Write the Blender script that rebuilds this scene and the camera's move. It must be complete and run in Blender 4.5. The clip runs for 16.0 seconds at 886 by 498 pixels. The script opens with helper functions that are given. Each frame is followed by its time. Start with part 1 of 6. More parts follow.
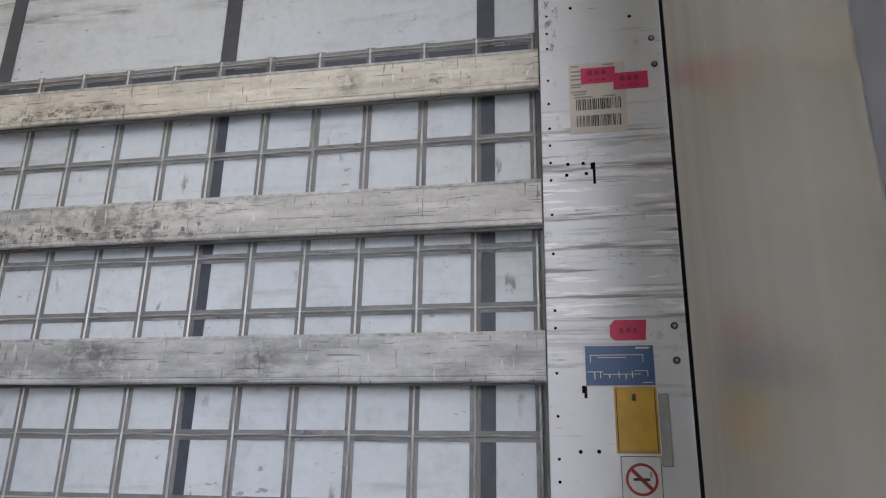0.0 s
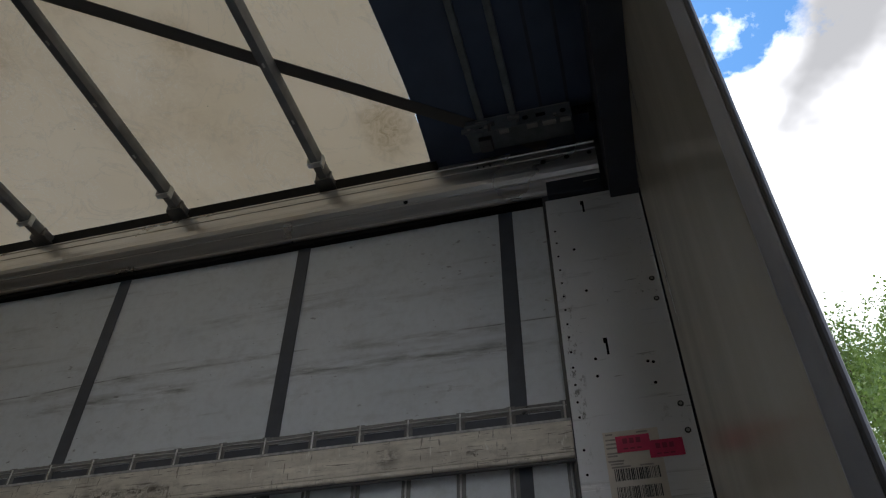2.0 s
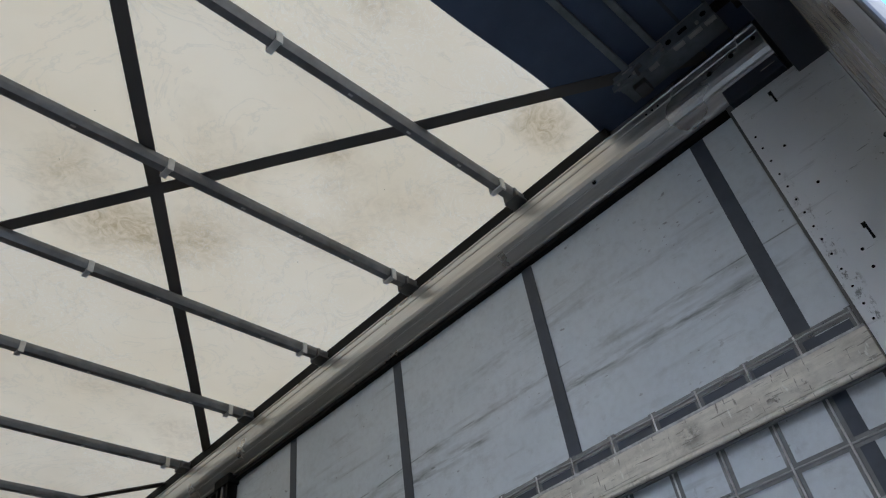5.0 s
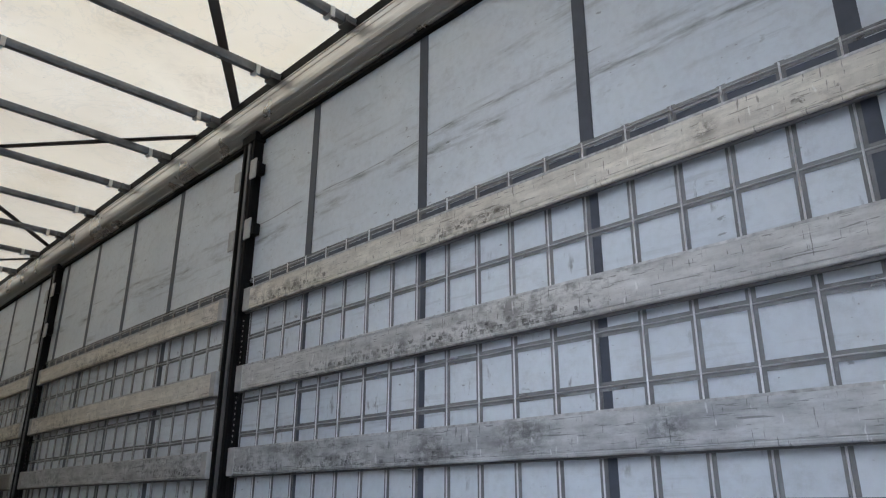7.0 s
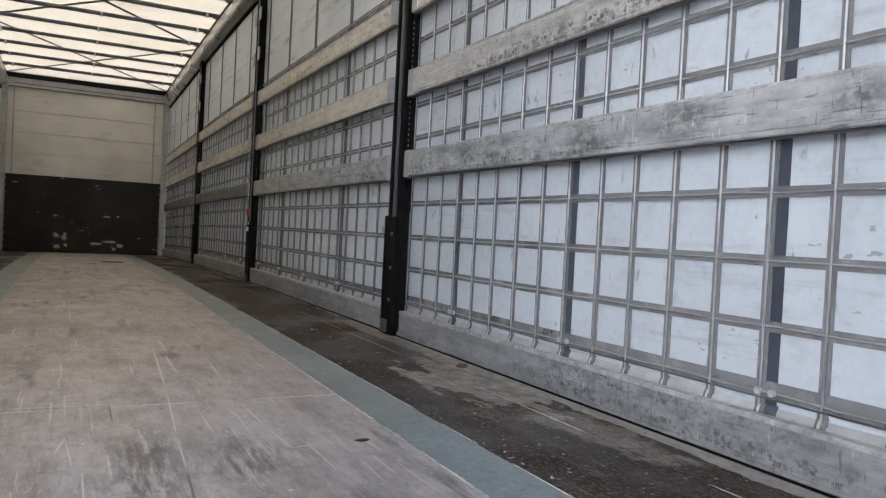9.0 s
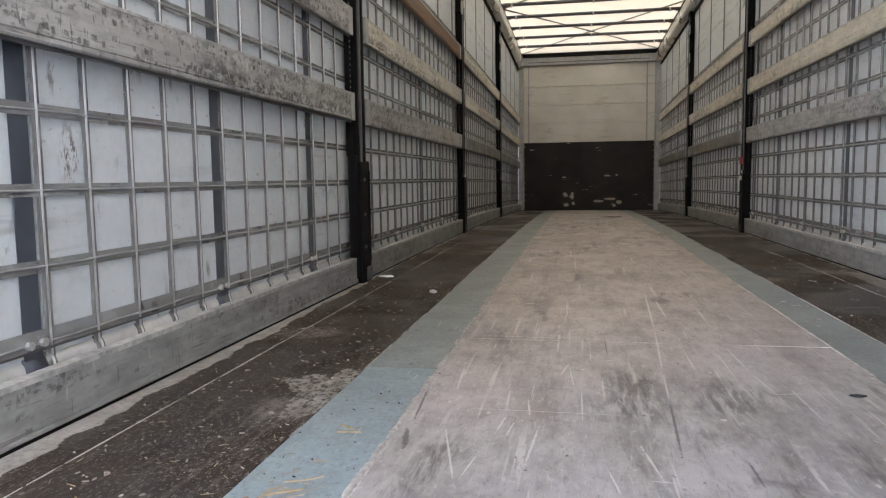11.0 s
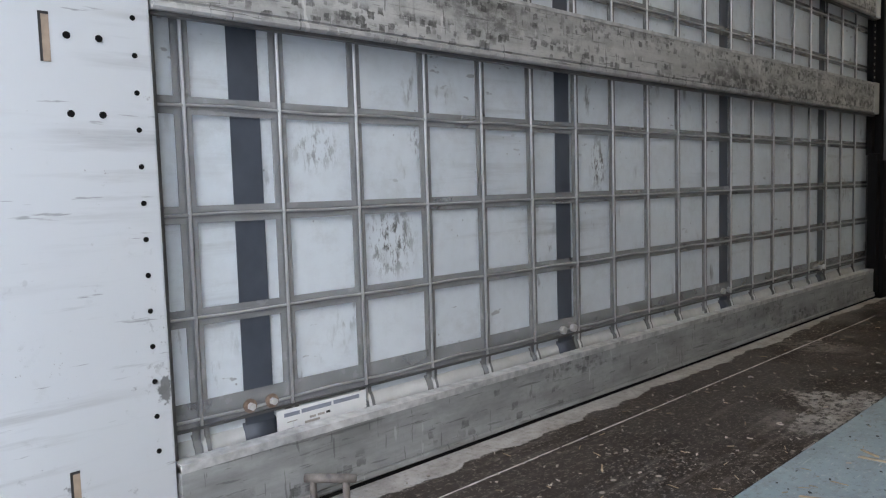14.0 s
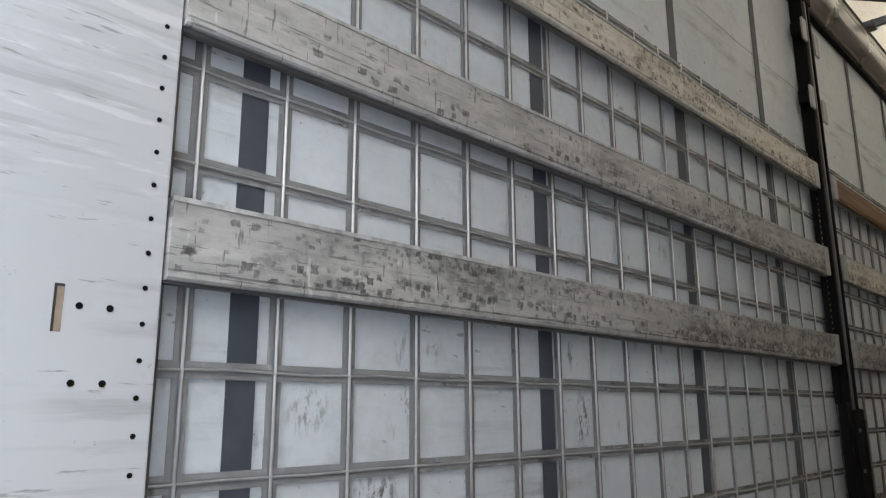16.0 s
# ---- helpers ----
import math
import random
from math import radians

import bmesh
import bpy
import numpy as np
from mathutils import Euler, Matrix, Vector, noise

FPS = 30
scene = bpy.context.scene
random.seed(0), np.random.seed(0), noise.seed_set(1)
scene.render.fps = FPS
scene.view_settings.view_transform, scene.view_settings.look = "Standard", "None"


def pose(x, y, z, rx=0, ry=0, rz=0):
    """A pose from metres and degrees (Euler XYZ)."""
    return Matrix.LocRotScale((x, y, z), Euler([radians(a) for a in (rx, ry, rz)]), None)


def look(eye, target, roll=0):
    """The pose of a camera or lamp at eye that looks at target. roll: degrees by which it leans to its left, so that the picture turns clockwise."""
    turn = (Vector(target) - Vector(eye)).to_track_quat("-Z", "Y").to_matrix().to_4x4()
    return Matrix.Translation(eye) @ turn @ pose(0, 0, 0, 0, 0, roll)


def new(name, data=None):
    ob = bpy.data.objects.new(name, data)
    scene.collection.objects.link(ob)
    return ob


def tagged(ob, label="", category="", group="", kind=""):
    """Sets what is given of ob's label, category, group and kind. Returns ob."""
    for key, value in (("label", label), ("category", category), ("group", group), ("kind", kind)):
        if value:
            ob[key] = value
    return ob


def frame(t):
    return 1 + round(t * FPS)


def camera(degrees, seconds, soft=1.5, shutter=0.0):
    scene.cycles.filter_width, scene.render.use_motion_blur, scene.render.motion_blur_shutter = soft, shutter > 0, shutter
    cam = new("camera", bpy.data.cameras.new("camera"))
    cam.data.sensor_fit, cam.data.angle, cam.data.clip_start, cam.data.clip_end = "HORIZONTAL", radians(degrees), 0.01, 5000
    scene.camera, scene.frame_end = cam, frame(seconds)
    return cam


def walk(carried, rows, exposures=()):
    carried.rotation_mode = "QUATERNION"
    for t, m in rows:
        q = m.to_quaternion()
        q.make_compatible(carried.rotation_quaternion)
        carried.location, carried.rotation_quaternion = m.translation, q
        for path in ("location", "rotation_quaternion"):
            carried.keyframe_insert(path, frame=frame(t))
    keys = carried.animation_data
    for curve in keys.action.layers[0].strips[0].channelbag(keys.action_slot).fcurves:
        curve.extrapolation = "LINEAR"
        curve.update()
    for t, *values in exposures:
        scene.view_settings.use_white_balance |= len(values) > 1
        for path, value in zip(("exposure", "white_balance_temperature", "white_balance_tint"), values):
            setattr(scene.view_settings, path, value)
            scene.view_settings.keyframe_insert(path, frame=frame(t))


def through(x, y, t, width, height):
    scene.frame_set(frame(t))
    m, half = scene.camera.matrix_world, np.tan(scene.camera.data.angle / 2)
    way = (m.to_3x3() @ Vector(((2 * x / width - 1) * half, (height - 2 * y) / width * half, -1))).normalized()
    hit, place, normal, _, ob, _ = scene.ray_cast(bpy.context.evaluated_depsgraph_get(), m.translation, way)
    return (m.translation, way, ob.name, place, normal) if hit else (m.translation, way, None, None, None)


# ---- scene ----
# ---- camera and its walk ----
cam = camera(62.5, 16.0, 1.2)
PATH = [
    (0, (-0.546, 0.365, 0.544), (1.322, 0.727, 1.161), 1.1),
    (0.5, (-0.567, 0.376, 0.575), (1.211, 0.719, 1.424), 0.8),
    (1, (-0.597, 0.347, 0.625), (1.115, 0.753, 1.576), 1.2),
    (1.5, (-0.635, 0.327, 0.655), (0.933, 0.736, 1.827), 1.2),
    (2, (-0.676, 0.319, 0.681), (0.768, 0.707, 2.01), 0.4),
    (2.5, (-0.705, 0.292, 0.73), (0.604, 0.67, 2.194), -3.3),
    (3, (-0.74, 0.259, 0.75), (0.356, 0.593, 2.389), -7.3),
    (3.2, (-0.749, 0.244, 0.764), (0.313, 0.586, 2.424), -9.2),
    (5.3, (-0.644, 0.179, 0.735), (0.496, 1.212, 2.012), -8.6),
    (5.5, (-0.633, 0.182, 0.73), (0.522, 1.245, 1.969), -6.6),
    (6, (-0.626, 0.207, 0.693), (0.606, 1.403, 1.72), -2.6),
    (6.5, (-0.615, 0.219, 0.674), (0.667, 1.499, 1.521), -0.8),
    (7, (-0.55, 0.197, 0.648), (0.759, 1.553, 1.318), 0.2),
    (7.5, (-0.485, 0.188, 0.601), (0.816, 1.638, 1.052), 1.7),
    (8, (-0.403, 0.22, 0.552), (0.855, 1.754, 0.801), 2.8),
    (8.2, (-0.346, 0.243, 0.539), (0.874, 1.818, 0.712), 3.1),
    (10.3, (-0.179, 0.17, 0.51), (-0.078, 2.157, 0.313), 0.5),
    (10.5, (-0.18, 0.164, 0.509), (-0.208, 2.153, 0.304), 0.1),
    (11, (-0.189, 0.129, 0.508), (-0.551, 2.086, 0.316), -0.8),
    (11.5, (-0.202, 0.086, 0.514), (-0.917, 1.947, 0.355), -1.1),
    (12, (-0.203, 0.073, 0.521), (-1.145, 1.832, 0.374), -0.9),
    (12.5, (-0.199, 0.06, 0.516), (-1.32, 1.711, 0.383), -1.1),
    (13, (-0.195, 0.05, 0.518), (-1.484, 1.573, 0.385), -1.1),
    (13.5, (-0.198, 0.044, 0.514), (-1.591, 1.471, 0.371), -1.5),
    (14, (-0.21, 0.032, 0.521), (-1.672, 1.388, 0.362), -1.7),
    (14.5, (-0.222, 0.017, 0.54), (-1.68, 1.383, 0.435), -1.4),
    (15, (-0.229, 0.015, 0.551), (-1.647, 1.422, 0.636), -1.5),
    (15.5, (-0.236, 0.008, 0.571), (-1.619, 1.436, 0.786), -1.0),
    (16, (-0.232, -0.014, 0.598), (-1.593, 1.386, 1.032), -0.3),
]
EXPOSURES = ((0.0, 1.18, 8000, 21.0), (0.5, 0.98, 7950, 21.0), (1.0, 0.38, 7900, 20.5), (1.5, -0.32, 8000, 18.0), (2.0, -0.9, 8100, 18.0), (2.5, -0.85, 8100, 17.0), (3.2, -0.82, 7800, 16.0), (5.3, 0.48, 6950, 17.0), (6.0, 0.72, 7000, 17.5), (6.5, 0.80, 7050, 18.5), (8.0, 1.15, 7180, 18.0), (10.5, 1.73, 8300, 22.0), (11.0, 1.68, 7950, 20.0), (12.0, 1.5, 7600, 20.0), (13.0, 1.39, 7600, 18.5), (14.5, 0.88, 7950, 18.0), (15.2, 0.98, 8050, 18.0), (16.0, 0.86, 8250, 18.0))
walk(cam, [(t, look(eye, target, roll)) for t, eye, target, roll in PATH], EXPOSURES)

# ---- world, sun, exposure ----
SUN_EL, SUN_AZ = 52.0, 25.0   # height of the sun, and its bearing from the trailer's front towards the right

world = bpy.data.worlds.new("sky")
scene.world = world
world.use_nodes = True
wt = world.node_tree
bg = wt.nodes["Background"]
sky = wt.nodes.new("ShaderNodeTexSky")
sky.sky_type = "NISHITA"
sky.sun_disc = False
sky.sun_elevation = radians(SUN_EL)
sky.sun_rotation = radians(SUN_AZ)
coord = wt.nodes.new("ShaderNodeTexCoord")
shift = wt.nodes.new("ShaderNodeMapping")
shift.inputs["Location"].default_value = (0.35, 0.1, 0.2)
shift.inputs["Scale"].default_value = (1.0, 1.0, 1.35)
cloud = wt.nodes.new("ShaderNodeTexNoise")
cloud.inputs["Scale"].default_value = 3.4
cloud.inputs["Detail"].default_value = 9.0
cloud.inputs["Roughness"].default_value = 0.58
cover = wt.nodes.new("ShaderNodeValToRGB")
cover.color_ramp.elements[0].position = 0.50
cover.color_ramp.elements[1].position = 0.56
body = wt.nodes.new("ShaderNodeTexNoise")
body.inputs["Scale"].default_value = 3.3
body.inputs["Detail"].default_value = 5.0
shade = wt.nodes.new("ShaderNodeValToRGB")
shade.color_ramp.interpolation = "EASE"
shade.color_ramp.elements[0].position = 0.33
shade.color_ramp.elements[0].color = (0.95, 1.15, 1.4, 1)
shade.color_ramp.elements[1].position = 0.58
shade.color_ramp.elements[1].color = (5.7, 6.85, 8.3, 1)
dim = wt.nodes.new("ShaderNodeVectorMath")
dim.operation = "MULTIPLY"
dim.inputs[1].default_value = (0.18, 0.45, 0.66)
blend = wt.nodes.new("ShaderNodeMix")
blend.data_type = "RGBA"
wt.links.new(coord.outputs["Generated"], shift.inputs["Vector"])
wt.links.new(shift.outputs["Vector"], cloud.inputs["Vector"])
wt.links.new(shift.outputs["Vector"], body.inputs["Vector"])
# a bank of cloud towards the right rear, blue sky overhead
bank = wt.nodes.new("ShaderNodeVectorMath")
bank.operation = "DOT_PRODUCT"
bank.inputs[1].default_value = (0.75, -1.0, 0.0)
wt.links.new(coord.outputs["Generated"], bank.inputs[0])


def graph(op, a, b, clamp=False):
    n = wt.nodes.new("ShaderNodeMath")
    n.operation = op
    n.use_clamp = clamp
    for k, v in enumerate((a, b)):
        if isinstance(v, bpy.types.NodeSocket):
            wt.links.new(v, n.inputs[k])
        else:
            n.inputs[k].default_value = v
    return n.outputs[0]


depth = graph("SUBTRACT", bank.outputs["Value"], 0.633)
upward = wt.nodes.new("ShaderNodeSeparateXYZ")
wt.links.new(coord.outputs["Generated"], upward.inputs[0])
haze = graph("MAXIMUM", graph("MULTIPLY", graph("SUBTRACT", 0.5, upward.outputs[2]), 0.55), 0.0)
lift = graph("MINIMUM", graph("MAXIMUM", graph("MULTIPLY", depth, 1.6), -0.05), 0.3)
wt.links.new(graph("ADD", graph("ADD", cloud.outputs["Fac"], haze), lift), cover.inputs["Fac"])
rim = graph("SUBTRACT", 1.0, graph("MULTIPLY", depth, 9.0, True), True)
wt.links.new(graph("ADD", graph("MULTIPLY", body.outputs["Fac"], 0.75), graph("MULTIPLY", rim, 0.25)), shade.inputs["Fac"])
wt.links.new(sky.outputs["Color"], dim.inputs[0])
# small torn wisps in the blue beside the bank
torn = wt.nodes.new("ShaderNodeTexNoise")
torn.inputs["Scale"].default_value = 17.0
torn.inputs["Detail"].default_value = 6.0
torn.inputs["Roughness"].default_value = 0.6
wt.links.new(shift.outputs["Vector"], torn.inputs["Vector"])
close = graph("SUBTRACT", 1.0, graph("MULTIPLY", graph("ABSOLUTE", graph("ADD", depth, 0.10), 0.0), 5.0), True)
wisp = graph("MULTIPLY", graph("MULTIPLY", graph("SUBTRACT", torn.outputs["Fac"], 0.55), 3.6, True), graph("MULTIPLY", close, 1.6, True))
wt.links.new(graph("MAXIMUM", cover.outputs["Color"], wisp), blend.inputs["Factor"])
wt.links.new(dim.outputs["Vector"], blend.inputs["A"])
wt.links.new(shade.outputs["Color"], blend.inputs["B"])
wt.links.new(blend.outputs["Result"], bg.inputs["Color"])
bg.inputs["Strength"].default_value = 1.0

sun_data = bpy.data.lights.new("sun", "SUN")
sun_data.energy = 2.7
sun_data.angle = radians(0.6)
sun_data.color = (1.0, 0.91, 0.76)
sun = new("sun", sun_data)
a, e = radians(SUN_AZ), radians(SUN_EL)
sun.matrix_world = look((40 * math.sin(a) * math.cos(e), 40 * math.cos(a) * math.cos(e), 40 * math.sin(e)), (0, 0, 0))

# ---- materials ----
class Mat:
    """A node material with short calls for the usual nodes."""

    def __init__(self, name, rough=0.6, metal=0.0):
        self.m = bpy.data.materials.new(name)
        self.m.use_nodes = True
        self.t = self.m.node_tree
        self.b = self.t.nodes["Principled BSDF"]
        self.b.inputs["Roughness"].default_value = rough
        self.b.inputs["Metallic"].default_value = metal
        self.xyz = self.t.nodes.new("ShaderNodeTexCoord").outputs["Object"]

    def put(self, node, slot, value):
        if isinstance(value, bpy.types.NodeSocket):
            self.t.links.new(value, node.inputs[slot])
        elif value is not None:
            node.inputs[slot].default_value = (*value, 1) if isinstance(value, tuple) and len(value) == 3 and node.inputs[slot].type == "RGBA" else value

    def vec(self, scale=(1, 1, 1), turn=(0, 0, 0), move=(0, 0, 0), src=None):
        n = self.t.nodes.new("ShaderNodeMapping")
        n.inputs["Scale"].default_value = scale
        n.inputs["Rotation"].default_value = [radians(a) for a in turn]
        n.inputs["Location"].default_value = move
        self.t.links.new(src or self.xyz, n.inputs["Vector"])
        return n.outputs["Vector"]

    def noise(self, scale, detail=4.0, rough=0.55, src=None, bend=0.0):
        n = self.t.nodes.new("ShaderNodeTexNoise")
        for k, v in (("Scale", scale), ("Detail", detail), ("Roughness", rough), ("Distortion", bend)):
            n.inputs[k].default_value = v
        self.t.links.new(src or self.xyz, n.inputs["Vector"])
        return n.outputs["Fac"]

    def cells(self, scale, src=None, feature="F1", out="Distance"):
        n = self.t.nodes.new("ShaderNodeTexVoronoi")
        n.feature = feature
        n.inputs["Scale"].default_value = scale
        self.t.links.new(src or self.xyz, n.inputs["Vector"])
        return n.outputs[out]

    def ramp(self, fac, *stops):
        n = self.t.nodes.new("ShaderNodeValToRGB")
        el = n.color_ramp.elements
        while len(el) < len(stops):
            el.new(0.5)
        for e, (p, c) in zip(el, stops):
            e.position = p
            e.color = (c, c, c, 1) if isinstance(c, (int, float)) else (*c, 1)
        self.t.links.new(fac, n.inputs["Fac"])
        return n.outputs["Color"]

    def mix(self, fac, a, b):
        n = self.t.nodes.new("ShaderNodeMix")
        n.data_type = "RGBA"
        for slot, v in (("Factor", fac), ("A", a), ("B", b)):
            self.put(n, {"Factor": 0, "A": 6, "B": 7}[slot], v)
        return n.outputs[2]

    def math(self, op, a, b=None, c=None):
        n = self.t.nodes.new("ShaderNodeMath")
        n.operation = op
        for i, v in enumerate((a, b, c)):
            self.put(n, i, v)
        return n.outputs[0]

    def axis(self, k, src=None):
        n = self.t.nodes.new("ShaderNodeSeparateXYZ")
        self.t.links.new(src or self.xyz, n.inputs[0])
        return n.outputs[k]

    def squares(self, scale, src=None):
        """Distance to the middle of scattered boxes, and a chance for each."""
        n = self.t.nodes.new("ShaderNodeTexVoronoi")
        n.distance = "CHEBYCHEV"
        n.inputs["Scale"].default_value = scale
        n.inputs["Randomness"].default_value = 0.8
        self.t.links.new(src or self.xyz, n.inputs["Vector"])
        sep = self.t.nodes.new("ShaderNodeSeparateColor")
        self.t.links.new(n.outputs["Color"], sep.inputs[0])
        return n.outputs["Distance"], sep.outputs[0]

    def near(self, at, size, turn=(0, 0, 0)):
        """0 in the middle of a stain, 1 at its rim."""
        p = self.vec((1, 1, 1), (0, 0, 0), tuple(-c for c in at))
        if any(turn):
            p = self.vec((1, 1, 1), turn, (0, 0, 0), p)
        p = self.vec(tuple(1 / v for v in size), src=p)
        n = self.t.nodes.new("ShaderNodeVectorMath")
        n.operation = "LENGTH"
        self.t.links.new(p, n.inputs[0])
        return n.outputs["Value"]

    def warped(self, scale, reach):
        """Coordinates shaken by a noise, so that shapes lose their straight sides."""
        n = self.t.nodes.new("ShaderNodeTexNoise")
        n.inputs["Scale"].default_value = scale
        n.inputs["Detail"].default_value = 4.0
        self.t.links.new(self.xyz, n.inputs["Vector"])
        v = self.t.nodes.new("ShaderNodeVectorMath")
        v.operation = "MULTIPLY_ADD"
        self.t.links.new(n.outputs["Color"], v.inputs[0])
        v.inputs[1].default_value = (reach, reach, reach)
        self.t.links.new(self.xyz, v.inputs[2])
        return v.outputs["Vector"]

    def mul(self, *a):
        v = a[0]
        for w in a[1:]:
            v = self.math("MULTIPLY", v, w)
        return v

    def rand(self):
        return self.t.nodes.new("ShaderNodeObjectInfo").outputs["Random"]

    def done(self, color=None, rough=None, bump=None, strength=0.3, distance=0.002, through=0.0, tint=None):
        self.put(self.b, "Base Color", color)
        self.put(self.b, "Roughness", rough)
        if bump is not None:
            n = self.t.nodes.new("ShaderNodeBump")
            n.inputs["Strength"].default_value = strength
            n.inputs["Distance"].default_value = distance
            self.t.links.new(bump, n.inputs["Height"])
            self.t.links.new(n.outputs["Normal"], self.b.inputs["Normal"])
        if through:
            tr = self.t.nodes.new("ShaderNodeBsdfTranslucent")
            self.put(tr, "Color", tint or color)
            mx = self.t.nodes.new("ShaderNodeMixShader")
            mx.inputs[0].default_value = through
            self.t.links.new(self.b.outputs[0], mx.inputs[1])
            self.t.links.new(tr.outputs[0], mx.inputs[2])
            self.t.links.new(mx.outputs[0], self.t.nodes["Material Output"].inputs["Surface"])
        return self.m


def plain(name, color, rough=0.5, metal=0.0, vary=0.25, scale=18.0, bump=0.15):
    """A surface of one colour with two scales of soft unevenness."""
    m = Mat(name, rough, metal)
    n = m.math("MULTIPLY_ADD", m.noise(scale, 6.0), 0.6, m.math("MULTIPLY", m.noise(scale * 0.17, 3.0), 0.4))
    dark = tuple(c * (1 - vary) for c in color)
    light = tuple(min(1.0, c * (1 + vary * 0.6)) for c in color)
    if max(color) < 0.01:
        m.b.inputs["Specular IOR Level"].default_value = 0.1
    return m.done(m.ramp(n, (0.35, dark), (0.65, light)), m.ramp(n, (0.3, max(0.05, rough - 0.1)), (0.7, min(1.0, rough + 0.12))), n, bump)


# middle, reach along x, y, z, and depth of the rubber smears on the curtains
SMEARS = (((-1.296, 0.905, 0.43), (0.2, 0.075, 0.085), 0.9), ((-1.296, 1.585, 0.575), (0.2, 0.045, 0.085), 0.9),
          ((-1.296, 0.745, 0.60), (0.2, 0.06, 0.05), 0.6), ((-1.296, 3.28, 0.48), (0.2, 0.12, 0.07), 0.8),
          ((1.296, 0.86, 0.40), (0.2, 0.09, 0.10), 0.95), ((1.296, 3.30, 0.64), (0.2, 0.05, 0.06), 0.8),
          ((-1.296, 0.98, 0.62), (0.2, 0.03, 0.06), 0.6), ((1.296, 3.02, 0.60), (0.2, 0.03, 0.05), 0.8))


def curtain_mat():
    m = Mat("curtain_tarpaulin", 0.5)
    soft = m.ramp(m.noise(1.3, 3.0), (0.35, (0.562, 0.610, 0.645)), (0.7, (0.652, 0.70, 0.733)))
    fine = m.noise(38.0, 5.0)
    base = m.mix(m.math("MULTIPLY", m.ramp(fine, (0.42, 0.0), (0.70, 1.0)), 0.16), soft, (0.34, 0.35, 0.355))
    dirt = m.noise(1.0, 8.0, 0.78, m.vec((9, 9, 13)))
    base = m.mix(m.math("MULTIPLY", m.ramp(dirt, (0.52, 0.0), (0.70, 1.0)), 0.26), base, (0.22, 0.215, 0.205))
    # long rubbed streaks that climb towards the rear
    streak = m.noise(1.0, 6.0, 0.6, m.vec((2.0, 2.4, 34.0), (9, 0, 0)))
    patch = m.ramp(m.noise(1.7, 2.0, 0.5, m.vec((1, 1, 1.8), (0, 0, 0), (0, 3.1, 0.4))), (0.47, 0.0), (0.6, 1.0))
    rub = m.math("MULTIPLY", m.ramp(streak, (0.54, 0.0), (0.74, 1.0)), patch)
    base = m.mix(m.math("MULTIPLY", rub, 0.5), base, (0.19, 0.19, 0.185))
    # two rubbed lines at the height of the load's upper edge
    high = m.axis(2)
    grain = m.noise(1.0, 6.0, 0.65, m.vec((4, 6, 42), (3, 0, 0)))
    broken = m.ramp(m.noise(1.0, 3.0, 0.5, m.vec((1, 1.9, 5), (0, 0, 0), (0, 1.7, 2))), (0.40, 0.0), (0.56, 1.0))
    wobble = m.math("MULTIPLY", m.math("SUBTRACT", m.noise(1.0, 2.0, 0.5, m.vec((1, 0.9, 0.01))), 0.5), 0.14)
    for level, reach, much in ((2.105, 0.030, 0.75), (2.025, 0.045, 0.85), (2.30, 0.05, 0.35)):
        d = m.math("ABSOLUTE", m.math("SUBTRACT", m.math("ADD", high, wobble), level))
        k = m.mul(m.ramp(m.math("DIVIDE", d, reach), (0.1, 1.0), (1.0, 0.0)), m.ramp(grain, (0.40, 0.0), (0.68, 1.0)), broken, much)
        base = m.mix(k, base, (0.11, 0.11, 0.105))
    thin = m.math("ABSOLUTE", m.math("SUBTRACT", m.math("ADD", high, m.math("MULTIPLY", wobble, 0.8)), 2.118))
    base = m.mix(m.mul(m.ramp(thin, (0.0012, 1.0), (0.0026, 0.0)), m.ramp(m.noise(1.0, 3.0, 0.6, m.vec((1, 2.2, 0.01), (0, 0, 0), (0, 4, 0))), (0.46, 0.0), (0.52, 1.0)), 0.8), base, (0.10, 0.10, 0.095))
    # short dark scuffs
    scuff = m.noise(1.0, 5.0, 0.65, m.vec((14, 26, 9), (0, 0, 0)))
    where = m.mul(m.ramp(m.noise(5.5, 2.0), (0.57, 0.0), (0.66, 1.0)), m.math("LESS_THAN", high, 1.75))
    base = m.mix(m.math("MULTIPLY", m.math("MULTIPLY", m.ramp(scuff, (0.57, 0.0), (0.66, 1.0)), where), 0.75), base, (0.10, 0.095, 0.09))
    thread = m.noise(1.0, 3.0, 0.5, m.vec((3, 20, 46), (28, 0, 0)))
    base = m.mix(m.mul(m.ramp(thread, (0.67, 0.0), (0.70, 1.0)), m.ramp(m.noise(3.1, 2.0), (0.50, 0.0), (0.58, 1.0)), 0.6), base, (0.14, 0.135, 0.13))
    specks = m.ramp(m.cells(24.0), (0.035, 1.0), (0.06, 0.0))
    base = m.mix(m.math("MULTIPLY", specks, 0.6), base, (0.13, 0.12, 0.11))
    # black rubber smears at the height of the load
    smear = m.noise(1.0, 7.0, 0.72, m.vec((48, 78, 34), (12, 0, 0)), 0.25)
    tick = m.noise(1.0, 4.0, 0.6, m.vec((48, 150, 30), (4, 0, 0)))
    smear = m.math("MAXIMUM", m.math("SUBTRACT", smear, 0.035), m.math("SUBTRACT", tick, 0.135))
